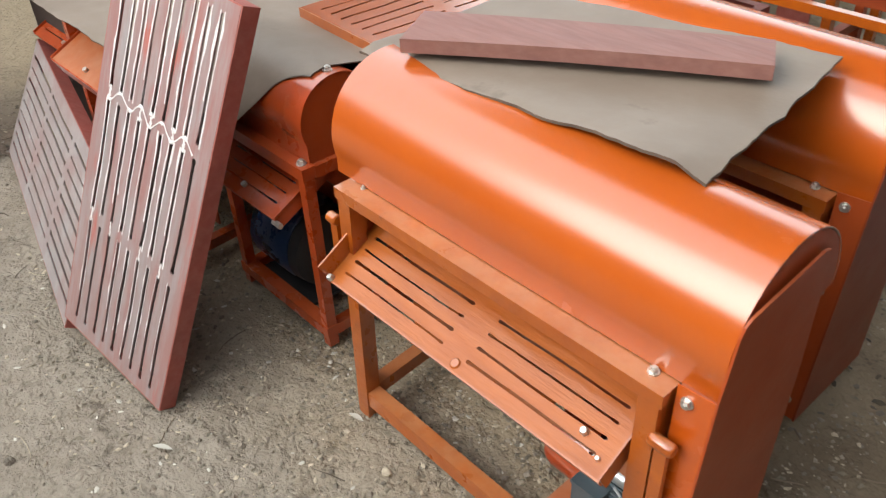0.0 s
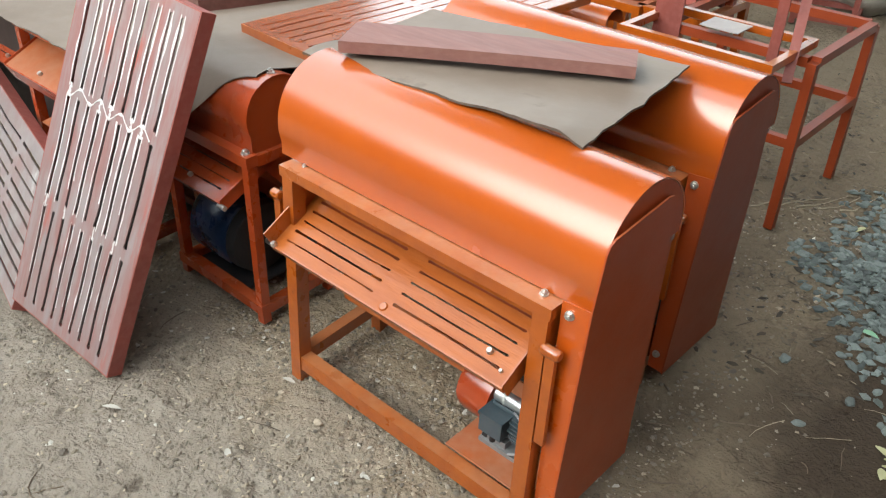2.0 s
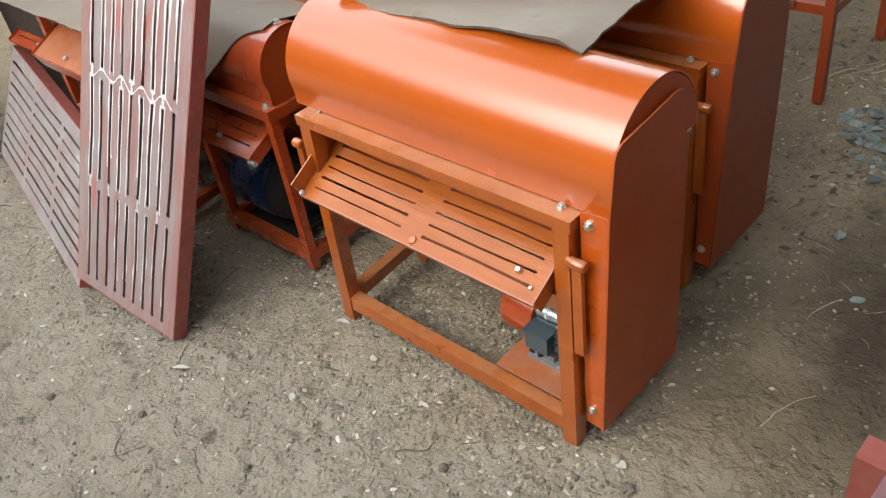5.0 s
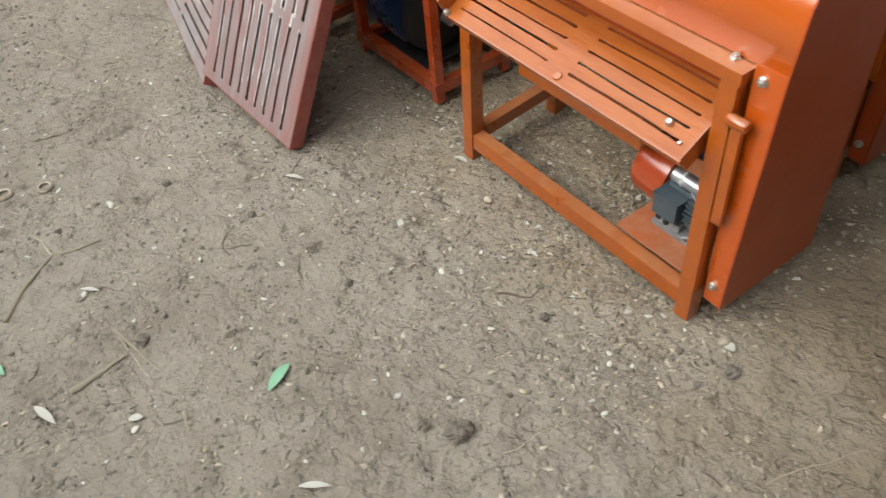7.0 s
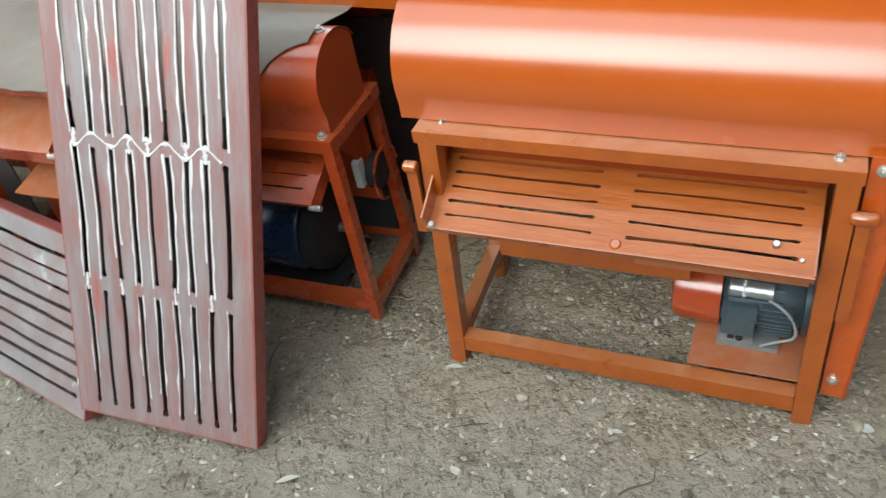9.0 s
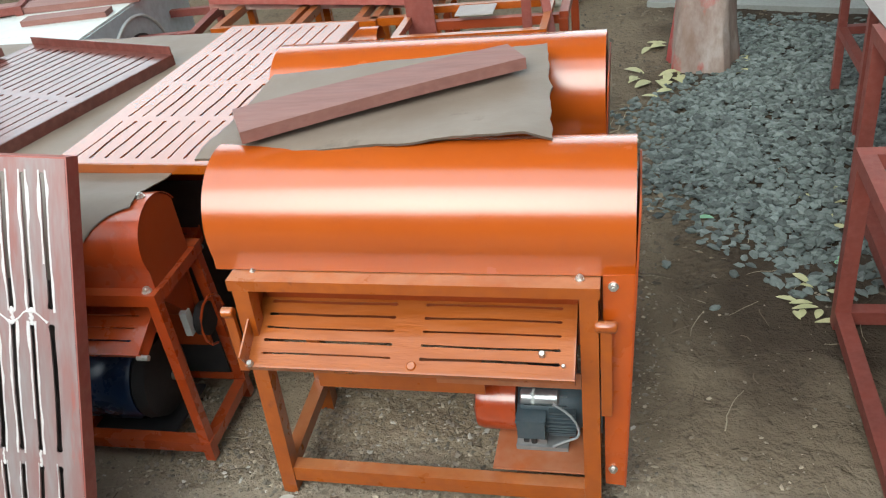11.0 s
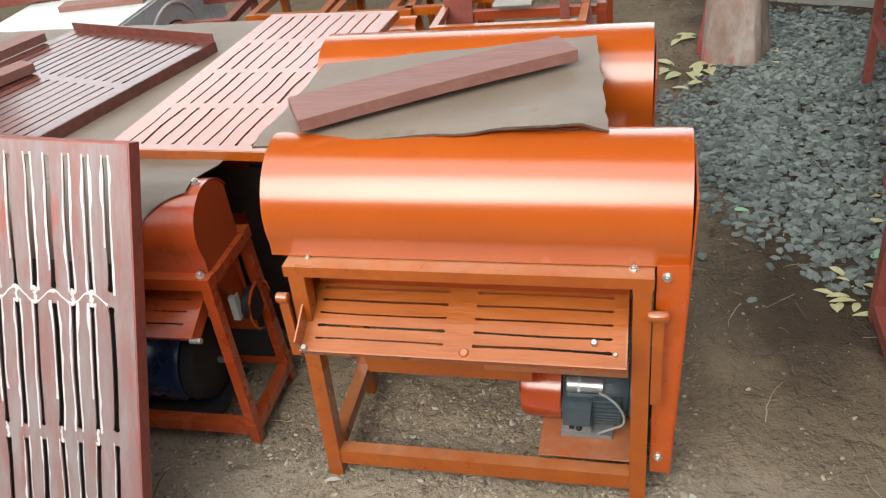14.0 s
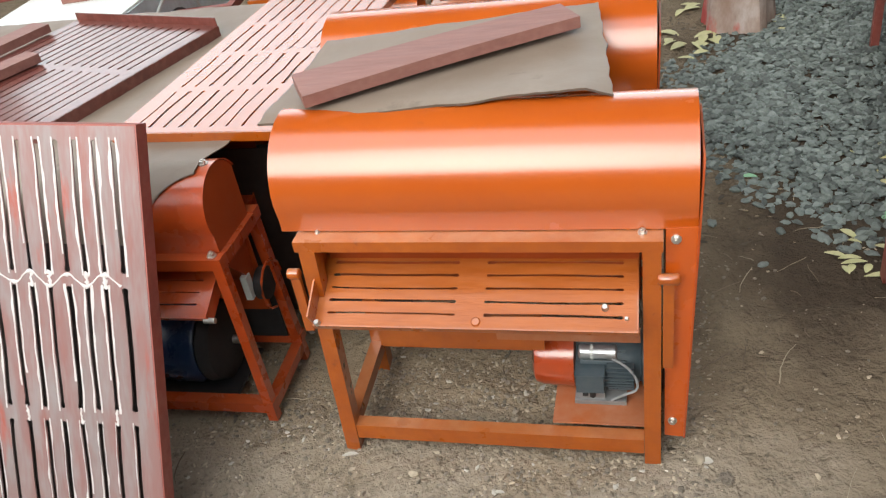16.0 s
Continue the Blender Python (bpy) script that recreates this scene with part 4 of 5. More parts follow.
screen(frame_of((-1.652, 0.637, 0.825), (-0.933, 0.422, 0.825), (-1.417, 1.42, 0.825)), "brown primed screen lying open on the table", L=0.83, W=0.75, rows=2, cols=15, mat=SCREENBROWN, side=SCREENBROWN, back_up=0.03, seed=7, depth=0.04, slot=0.0085)


# ---- sheets and plank ----
def limp_sheet(name, corners, z_at, mat, label, category, nx=40, ny=24, t=0.003, ragged=0.012, seed=1, front=None):
    """A thin worn sheet between four corners (front left, front right, back right, back left), its edges ragged."""
    fl, fr, br, bl = (Vector(c) for c in corners)
    top = []
    for j in range(ny + 1):
        v = j / ny
        for i in range(nx + 1):
            u = i / nx
            p = (fl * (1 - u) + fr * u) * (1 - v) + (bl * (1 - u) + br * u) * v
            if front:
                p.y += (front(p.x) - p.y) * (1 - v) ** 6
            e = noise.noise((u * 9, v * 9, seed)) * ragged
            if j in (0, ny):
                p.y += e * 1.0 + 0.4 * ragged * noise.noise((u * 33, v, seed + 2))
            if i in (0, nx):
                p.x += e * 1.0 + 0.4 * ragged * noise.noise((u, v * 33, seed + 5))
            top.append((p.x, p.y, z_at(p.x, p.y, u, v)))
    n = len(top)
    verts = top + [(x, y, z - t) for x, y, z in top]
    w = nx + 1
    faces = []
    for j in range(ny):
        for i in range(nx):
            a = j * w + i
            faces.append((a, a + 1, a + w + 1, a + w))
            faces.append((a + n, a + w + n, a + w + 1 + n, a + 1 + n))
    rim = [i for i in range(nx)] + [j * w + nx for j in range(ny)] + [ny * w + i for i in range(nx, 0, -1)] + [j * w for j in range(ny, 0, -1)]
    for k, a in enumerate(rim):
        b = rim[(k + 1) % len(rim)]
        faces.append((b, a, a + n, b + n))
    ob = flat(name, verts, faces, mat)
    ob.data.materials.append(EDGE)
    for p in list(ob.data.polygons)[-len(rim):]:
        p.material_index = 1
    ob.data.shade_smooth()
    ob.data.set_sharp_from_angle(angle=radians(50))
    return tagged(ob, label, category)


limp_sheet("cover_sheet", ((-0.075, 0.165, 0), (0.76, 0.205, 0), (0.70, 0.755, 0), (-0.04, 0.62, 0)),
           lambda x, y, u, v: 0.946 + 0.014 * u * (1 - v) + 0.012 * v - 0.010 * math.sin(math.pi * v) + 0.004 * noise.noise((x * 6, y * 6, 1)) * v - 0.012 * max(0, 1 - v * 9) ** 2 * (1 - u) + 0.006 * math.exp(-((u - 0.82) / 0.13) ** 2) * (1 - v) ** 4 - 0.02 * max(0, u - 0.93) / 0.07 * (1 - v) ** 4,
           SHEET, "weathered grey-brown sheet lying across two hoods", "sheet", seed=4, ragged=0.009, nx=70, t=0.006)
def smooth(a, b, x):
    k = min(1.0, max(0.0, (x - a) / (b - a)))
    return k * k * (3 - 2 * k)


def cover_front(x):
    """The front edge of the large sheet runs back over the small sheller's hood."""
    return -0.09 + 0.11 * smooth(-0.74, -0.58, x) + 0.21 * smooth(-0.58, -0.26, x)


def draped(x, y, u, v):
    """The large sheet lies flat, and bends down over the front of the small sheller's hood."""
    z = 0.786 + 0.003 * noise.noise((x * 4, y * 4, 2)) + 0.010 * max(0, 1 - v * 3)
    over = smooth(-0.80, -0.70, x) * (1 - smooth(0.34, 0.42, y))
    d = 0.218 - y
    if d <= 0:
        hood = max(z, 0.812 - 0.18 * -d)
    elif d < 0.100:
        hood = 0.693 + math.sqrt(0.119 ** 2 - d * d)
    else:
        hood = 0.7575 - 1.5 * (d - 0.100)
    return z + (hood - z) * over + 0.002 * noise.noise((x * 14, y * 14, 4))


limp_sheet("table_cover", ((-2.15, -0.11, 0), (-0.30, -0.03, 0), (-0.27, 1.55, 0), (-2.2, 1.58, 0)),
           draped, SHEET, "large weathered sheet covering the machines like a table", "sheet", nx=140, ny=70, seed=9, front=cover_front)


def plank():
    bm = bmesh.new()
    n = 12
    a, b = Vector((0.012, 0.245, 0.962)), Vector((0.638, 0.600, 0.968))
    d = (b - a).normalized()
    s = Vector((-d.y, d.x, 0))
    rows = []
    for k in range(n + 1):
        u = k / n
        p = a.lerp(b, u) + s * 0.012 * math.sin(math.pi * u)
        w = 0.078 - 0.018 * u
        rows.append([bm.verts.new(q) for q in (p - s * w, p + s * w, p + s * w + Vector((0, 0, 0.03)), p - s * w + Vector((0, 0, 0.03)))])
    for r, q in zip(rows, rows[1:]):
        for k in range(4):
            bm.faces.new((r[k], r[(k + 1) % 4], q[(k + 1) % 4], q[k]))
    bm.faces.new(rows[0][::-1])
    bm.faces.new(rows[-1])
    ob = part("plank", bm, BOARD, bevel=0.003)
    tagged(ob, "red-primed plank lying across the weathered sheet", "plank")


plank()


# ---- behind: stands, stacked channels, old washing machine ----
def stand(m, W, D, H, mat, label, t=0.035, name="steel_stand", low=0.0, group="", posts=None):
    th = empty(name, m, label, "stand", group)
    hs = posts or (H, H, H, H)
    for (x, y), h in zip(((0, 0), (W, 0), (W, D), (0, D)), hs):
        bm = bmesh.new()
        bar(bm, (x, y, 0), (x, y, h), t, t, (0, 1, 0))
        part("leg", bm, mat, th, bevel=0.002)
    for z in ([H - t / 2] + ([low] if low else [])):
        for a, b in (((t / 2, 0, z), (W - t / 2, 0, z)), ((t / 2, D, z), (W - t / 2, D, z)), ((0, t / 2, z), (0, D - t / 2, z)), ((W, t / 2, z), (W, D - t / 2, z))):
            bm = bmesh.new()
            bar(bm, a, b, t, t)
            part("rail", bm, mat, th, bevel=0.002)
    return th


def open_frame(m, W, D, mat, label, t=0.028):
    th = empty("open_frame", m, label, "frame", "stands")
    for a, b in (((-t / 2, 0, t / 2), (W + t / 2, 0, t / 2)), ((-t / 2, D, t / 2), (W + t / 2, D, t / 2)), ((0, t / 2, t / 2), (0, D - t / 2, t / 2)), ((W, t / 2, t / 2), (W, D - t / 2, t / 2))):
        bm = bmesh.new()
        bar(bm, a, b, t, t)
        part("rail", bm, mat, th, bevel=0.002)
    bm = bmesh.new()
    box(bm, W * 0.35, W * 0.62, D * 0.55, D * 0.9, t, t + 0.004)
    part("plate", bm, SHEETPALE, th, "small dusty plate")
    return th


open_frame(pose(0.03, 1.585, 0.69), 0.565, 0.36, FRAME, "orange angle-iron frame resting on a dark stand")
T = stand(pose(0.05, 1.84, 0), 0.60, 0.60, 0.688, SHADEDARK, "tall dark red stand with wide uprights", group="stands", low=0.36, posts=(0.67, 0.67, 0.67, 0.67))
bm = bmesh.new()
bar(bm, (0.565, -0.12, 0.62), (0.465, 0.16, 1.06), 0.034, 0.014)
part("leaning_bar", bm, DARKRED, T, bevel=0.002)
bm = bmesh.new()
box(bm, -0.025, 0.09, -0.028, -0.020, 0.30, 1.01)
part("upright_plate", bm, DARKRED, T, bevel=0.002)
bm = bmesh.new()
box(bm, 0.44, 0.478, -0.028, -0.020, 0.36, 1.06)
part("upright_plate", bm, DARKRED, T, bevel=0.002)
for x, y in ((-1.0, 2.15), (-0.58, 2.12), (-0.30, 2.15)):
    stand(pose(x, y, 0), 0.36, 0.42, 0.62, FRAME, "orange angle-iron stand in a row", group="stands")


def channels():
    rnd = random.Random(5)
    for k in range(13):
        layer = k // 2
        th = empty("steel_channel", pose(-1.20 + rnd.uniform(-0.03, 0.03), 2.50 + 0.13 * (k % 2) + rnd.uniform(-0.02, 0.02), 0.60 + 0.037 * layer, 0, rnd.uniform(-0.5, 0.5), -12 + layer * 1.6 + rnd.uniform(-4, 4)),
                   "long red-primed folded steel channel in a stack", "channel", "stacked channels")
        bm = bmesh.new()
        o = [(0, 0), (0.12, 0), (0.12, 0.032), (0.117, 0.032), (0.117, 0.003), (0.003, 0.003), (0.003, 0.032), (0, 0.032)]
        prism(bm, [(y, 0.032 - z) for y, z in o], 0, 1.18 + rnd.uniform(-0.05, 0.06))
        part("channel", bm, (CHANNEL, BOARD, PRIMERSIDE)[k % 3], th)


channels()


def washer():
    th = empty("washing_machine_body", pose(-2.058, 1.529, 0.0, 0, 0, 3), "scrapped white washing machine cabinet with grey side", "washing machine")
    bm = bmesh.new()
    box(bm, 0, 0.68, 0.1, 1.20, 0.02, 0.755)
    part("cabinet", bm, WHITE, th, bevel=0.012)
    bm = bmesh.new()
    box(bm, 0.681, 0.688, 0.12, 1.18, 0.04, 0.745)
    part("side_panel", bm, GREYSIDE, th, "grey-blue side panel", bevel=0.004)
    bm = bmesh.new()
    pts = [(0.692, 0.55 + 0.30 * math.cos(a), 0.42 + 0.28 * math.sin(a)) for a in [math.tau * k / 40 for k in range(41)]]
    tube(bm, pts, 0.008, 8, caps=False)
    part("drum_ring", bm, WHITE, th, smooth=True)
    bm = bmesh.new()
    tube(bm, [(0.689, 0.55, 0.42), (0.694, 0.55, 0.42)], 0.2, 36)
    part("drum_opening", bm, BLACK, th)


washer()


def loose_board(a, b, w, h, label, mat=BOARD):
    bm = bmesh.new()
    bar(bm, a, b, w, h)
    ob = part("board", bm, mat, bevel=0.003)
    tagged(ob, label, "board", "loose boards")


loose_board((-2.20, 2.14, 0.772), (-1.375, 2.25, 0.772), 0.13, 0.03, "primed steel strip on the washing machine")
loose_board((-1.83, 1.95, 0.768), (-1.43, 2.02, 0.768), 0.09, 0.025, "short primed strip on the washing machine")
loose_board((-1.95, 2.44, 0.772), (-1.66, 2.45, 0.772), 0.05, 0.03, "primed handle strip on the washing machine")

loose_board((-1.62, 0.93, 0.848), (-1.49, 1.31, 0.848), 0.10, 0.032, "short primed bar lying on the brown screen")
loose_board((-1.46, 0.66, 0.848), (-1.31, 0.99, 0.848), 0.085, 0.032, "short primed bar lying on the brown screen")
stand(pose(-1.42, 2.12, 0, 0, 0, 6), 0.30, 0.40, 0.61, DARKRED, "dark red stand beside the scrapped cabinet", group="stands")

# a spare hood and a small hood
th = empty("spare_hood", pose(-1.98, 2.75, 0.45), "pink-primed spare hood stacked behind the channels", "hood")
sheet_hood("hood_sheet", 0, 0.85, 0.2, 0.2, 0.2, -10, 180, CHANNEL, th, seed=11)
stand(pose(-0.24, 1.56, 0), 0.24, 0.20, 0.60, DARKRED, "small dark red stand behind the table", group="stands")
th = empty("spare_hood", pose(-0.25, 1.56, 0.607), "small orange hood set on a stand", "hood")
sheet_hood("hood_sheet", 0, 0.21, 0.07, 0.07, 0.07, -10, 180, ORANGE, th, seed=12)

th = empty("spare_hood", pose(-1.83, 2.95, 0.62), "pink-primed spare hood lying on another hood", "hood")
sheet_hood("hood_sheet", 0, 0.85, 0.17, 0.2, 0.17, 0, 180, CHANNEL, th, seed=13)
bm = bmesh.new()
box(bm, 0, 0.30, 0, 0.26, 0, 0.11)
ob = part("steel_box", bm, ORANGE, bevel=0.004)
ob.matrix_basis = pose(-1.06, 2.52, 0.862, 0, 0, -4)
tagged(ob, "orange painted steel box on the stacked channels", "box")
bm = bmesh.new()
box(bm, 0, 0.50, 0, 0.05, 0, 0.10)
ob = part("white_panel", bm, WHITE, bevel=0.004)
ob.matrix_basis = pose(-0.55, 2.68, 0.862, 0, 0, -3)
tagged(ob, "white enamelled panel lying on the stacked channels", "panel")
stand(pose(-0.38, 4.45, 0, 0, 0, 12), 0.36, 0.4, 0.42, DARKRED, "dark red stand abandoned by the rubble wall", group="stands", low=0.05)
stand(pose(-2.55, 1.9, 0, 0, 0, 20), 0.62, 0.5, 0.80, DARKRED, "dark red stand beside the washing machine", group="stands")

# ---- right: dark red machines, dusty sheet ----
stand(pose(1.54, -0.27, 0), 0.50, 1.045, 0.60, DARKRED, "dark red stand with boxy lower rail", t=0.045, group="stands", low=0.045, posts=(0.76, 0.60, 0.60, 0.60))
D = empty("sheller_casing", pose(1.66, 0.1, 0.60), "orange hood unit set on the dark red stand", "machine")
bm = bmesh.new()
box(bm, 0, 0.4, -0.15, 0.5, 0, 0.08)
part("casing", bm, ORANGE, D, bevel=0.004)
bm = bmesh.new()
tube(bm, [(0.05, 0.32, -0.42), (0.06, 0.32, -0.42), (0.2, 0.32, -0.42), (0.21, 0.32, -0.42)], [0.08, 0.10, 0.10, 0.08], 24)
part("blower_cover", bm, CRED, D, "glossy orange-red blower cover", smooth=True)
stand(pose(1.68, -1.0, 0), 0.40, 0.55, 0.892, DARKRED, "tall dark red stand carrying a primed sheet", group="stands")
limp_sheet("primed_sheet", ((1.573, -1.15, 0), (2.2, -1.15, 0), (2.2, -0.37, 0), (1.574, -0.37, 0)), lambda x, y, u, v: 0.899 + 0.002 * noise.noise((x * 3, y * 3, 5)),
           MAUVE, "dusty mauve primed sheet lying on a stand", "sheet", ragged=0.004, seed=16)
bm = bmesh.new()
box(bm, 0, 0.40, 0, 0.16, 0, 0.048)
ob = part("steel_box", bm, ORANGE, bevel=0.004)
ob.matrix_basis = pose(1.597, -0.555, 0.903, 0, 0, -2)
tagged(ob, "flat orange steel box on the mauve sheet", "box")
stand(pose(1.735, 0.80, 0), 0.7, 0.76, 0.665, DARKRED, "dark red stand under a dusty sheet", t=0.05, group="stands", low=0.035)
stand(pose(1.83, 2.06, 0), 0.6, 0.5, 0.665, DARKRED, "second dark red stand under a dusty sheet", t=0.035, group="stands", low=0.3)
limp_sheet("dusty_sheet", ((1.765, 0.78, 0), (2.75, 0.78, 0), (2.75, 3.05, 0), (1.685, 3.05, 0)), lambda x, y, u, v: 0.671 + 0.002 * noise.noise((x * 3, y * 3, 5)),
           SHEETPALE, "dusty pale steel sheet on dark red stands", "sheet", ragged=0.004, seed=13)

# ---- left: two more screens on the ground ----
screen(frame_of((-2.599, -0.329, 0.02), (-2.069, -0.241, 0.02), (-2.62, -0.10, 0.9)), "orange screen standing upright on the ground", mat=ORANGE, side=FRAME, seed=14, cols=10, rows=3)
screen(frame_of((-2.95, -0.52, 0.02), (-2.722, -0.492, 0.02), (-2.98, -0.38, 0.9)), "dusty primed screen standing on the ground", mat=PRIMER, W=0.3, seed=15)


# ---- yard: tree, slab, wall, rocks ----
def trunk():
    th = empty("tree", pose(1.27, 3.06, 0), "tree trunk painted red and whitewashed near its foot", "tree")
    bm = bmesh.new()
    seg, rings = 28, []
    for k in range(30):
        z = -0.05 + 0.115 * k
        ring = []
        for i in range(seg):
            a = math.tau * i / seg
            r = 0.135 + 0.055 * math.exp(-max(z, 0) * 4) * (1 + 0.35 * math.sin(a * 5 + 1)) + 0.022 * noise.noise((math.cos(a) * 1.5, math.sin(a) * 1.5, z * 2)) - 0.10 * max(0, math.cos(a + 1.52)) ** 7 * min(1, max(0, z - 0.30) * 5)
            ring.append(bm.verts.new((r * math.cos(a) + 0.015 * z, r * math.sin(a), z)))
        rings.append(ring)
    bare = bmesh.new()
    for k, (a, b) in enumerate(zip(rings, rings[1:])):
        for i in range(seg):
            quad = (a[i], a[(i + 1) % seg], b[(i + 1) % seg], b[i])
            if k > 4 and i in (20, 21, 22):
                bare.faces.new([bare.verts.new(v.co) for v in quad])
            else:
                bm.faces.new(quad)
    bm.faces.new(rings[-1])
    part("trunk", bm, TRUNK, th, smooth=True)
    bmesh.ops.remove_doubles(bare, verts=bare.verts, dist=1e-5)
    part("hollow", bare, BAREWOOD, th, "bare grey wood in the hollow between two stems", smooth=True)
    # unseen crown, placed to shade table and rear yard; uneven edge and gaps
    rnd = random.Random(31)
    verts, faces = [], []
    for _ in range(7500):
        an, d = rnd.uniform(0, math.tau), 5.0 * math.sqrt(rnd.random())
        if d > 3.9 + 1.2 * noise.noise((math.cos(an) * 1.6, math.sin(an) * 1.6, 3)):
            continue
        x, y = 0.2 + d * math.cos(an), 3.35 + 0.72 * d * math.sin(an)
        if noise.noise((x * 0.8, y * 0.8, 6)) > 0.30:
            continue
        z = 4.1 + 0.5 * noise.noise((x * 0.5, y * 0.5, 1)) + rnd.random() * 1.3
        q = Euler((rnd.uniform(-0.7, 0.7), rnd.uniform(-0.7, 0.7), rnd.uniform(0, 6.3))).to_matrix()
        L, W = rnd.uniform(0.12, 0.23), rnd.uniform(0.07, 0.13)
        k = len(verts)
        for p in ((-L, 0, 0), (-0.3 * L, W, 0.02), (0.5 * L, 0.8 * W, 0.0), (L, 0, -0.04), (0.5 * L, -0.8 * W, 0.0), (-0.3 * L, -W, 0.02)):
            w = q @ Vector(p)
            verts.append((x + w.x - 1.27, y + w.y - 3.06, z + w.z))
        faces.append(tuple(range(k, k + 6)))
    flat("crown", verts, faces, FOLIAGE, th)
    for a in range(7):
        bm = bmesh.new()
        an = radians(100 + a * 27)
        tube(bm, [(0.05, 0, 3.0), (0.8 * math.cos(an), 0.8 * math.sin(an), 3.7), (1.8 * math.cos(an), 1.5 * math.sin(an), 4.3), (2.8 * math.cos(an), 2.1 * math.sin(an), 4.6)], [0.09, 0.07, 0.045, 0.02], 8)
        part("limb", bm, BARK, th, smooth=True)


trunk()


def plain(name, bm, mat, label, category, kind="structure", bevel=0.0, m=None, smooth=False):
    ob = part(name, bm, mat, bevel=bevel, smooth=smooth)
    if m is not None:
        ob.matrix_basis = m
    return tagged(ob, label, category, kind=kind)


bm = bmesh.new()
box(bm, 0, 2.6, 0, 0.75, -0.1, 0.022)
plain("concrete_slab", bm, CONCRETE, "grey concrete slab let into the ground", "slab", bevel=0.01, m=pose(0.98, 4.02, 0, 0, 0, -17))
bm = bmesh.new()
box(bm, 0, 1.25, 0, 0.35, -0.05, 0.95)
plain("wall_white", bm, LIMEWASH, "cracked limewashed low wall", "wall", bevel=0.08, m=pose(0.66, 5.02, 0, 0, 0, -6))


def rock(x, y, z, r, seed, label="weathered grey rock lying by the wall"):
    bm = bmesh.new()
    bmesh.ops.create_icosphere(bm, subdivisions=4, radius=1)
    for v in bm.verts:
        d = 1 + 0.35 * noise.noise(v.co * 1.1 + Vector((seed * 3.1, 0, 0))) + 0.16 * noise.noise(v.co * 2.6 + Vector((0, seed, 0))) - 0.10 * abs(noise.noise(v.co * 4.5 + Vector((0, 0, seed)))) + 0.03 * noise.noise(v.co * 11)
        v.co = v.co * d * r
        v.co.z *= 0.75
    ob = part("rock", bm, ROCK, smooth=True)
    ob.location = (x, y, z)
    tagged(ob, label, "rock", "rocks")


for x, y, z, r, s in ((0.52, 4.66, 0.20, 0.27, 1), (0.46, 4.22, 0.06, 0.12, 2), (0.72, 4.6, 0.06, 0.12, 3), (-0.2, 5.2, 0.2, 0.35, 4)):
    rock(x, y, z, r, s)
bm = bmesh.new()
box(bm, -9, 0.3, 0, 0.3, -0.05, 2.2)
plain("wall_rubble", bm, FARWALL, "grey rubble wall behind the yard", "wall", bevel=0.05, m=pose(0, 6.2, 0, 0, 0, 2))
bm = bmesh.new()
box(bm, 2.0, 9, 0, 0.3, -0.05, 2.2)
plain("wall_back", bm, FARWALL, "grey rubble wall behind the yard", "wall", bevel=0.05, m=pose(0, 6.6, 0))


# ---- unseen walls added to block low sky light behind and beside the camera ----
bm = bmesh.new()
box(bm, -6, 3.6, -4.1, -3.8, -0.1, 2.25)
plain("wall_rear", bm, PLANKWALL, "unseen dark wall added to block light around the yard", "wall")
bm = bmesh.new()
box(bm, 3.6, 3.9, -8.0, 6.5, -0.1, 4.6)
plain("wall_side", bm, PLANKWALL, "unseen dark wall added to block light around the yard", "wall")


bm = bmesh.new()
box(bm, -6.3, -6.0, -8.3, 6.0, -0.1, 4.0)
plain("wall_left", bm, PLANKWALL, "unseen dark wall added to block light around the yard", "wall")

# ---- litter ----
def scatter(name, count, place, size, mat, label, category, flatness=0.6, seed=1, long=1.0):
    """Many small angular bits in one mesh."""
    rnd = random.Random(seed)
    verts, faces = [], []
    base = [(1, 0, 0), (0.25, 0.95, 0), (-0.8, 0.55, 0), (-0.85, -0.5, 0), (0.3, -0.9, 0)]
    for _ in range(count):
        p = place(rnd)
        if not p:
            continue
        x, y = p[0], p[1]
        s = size(rnd)
        a = rnd.uniform(0, math.tau)
        c, d = math.cos(a), math.sin(a)
        k = len(verts)
        h = s * flatness * rnd.uniform(0.6, 1.2)
        z = ground_height(x, y) + (p[2] if len(p) > 2 else 0)
        tx, ty = rnd.uniform(-0.3, 0.3), rnd.uniform(-0.3, 0.3)
        for layer, (q, zz) in enumerate(((0.85, -0.3), (1.0, 0.35), (0.55, 1.0))):
            for bx, by, _z in base:
                ux, uy = bx * s * q * long * rnd.uniform(0.45, 1.45), by * s * q * rnd.uniform(0.45, 1.3)
                wx, wy = ux * c - uy * d, ux * d + uy * c
                verts.append((x + wx, y + wy, z + zz * h + tx * wx + ty * wy))
        for layer in range(2):
            for i in range(5):
                a0, a1 = k + layer * 5 + i, k + layer * 5 + (i + 1) % 5
                faces.append((a0, a1, a1 + 5, a0 + 5))
        faces.append(tuple(k + 10 + i for i in range(5)))
    ob = flat(name, verts, faces, mat)
    return tagged(ob, label, category, kind="stuff")


def in_gravel(x, y):
    """How deep inside the gravel bed: over 0 is inside."""
    edge = 0.95 + 0.80 * max(0.0, 1.75 - y) + 0.42 * min(1.0, max(0.0, (y - 2.35) / 0.6)) + 0.12 * noise.noise((y * 2.2, 1, 4))
    return min(x - edge, y - 1.12 - 0.12 * noise.noise((x * 3, 8, 2)), 3.75 - 0.28 * (x - 1) - y, 3.2 - x)


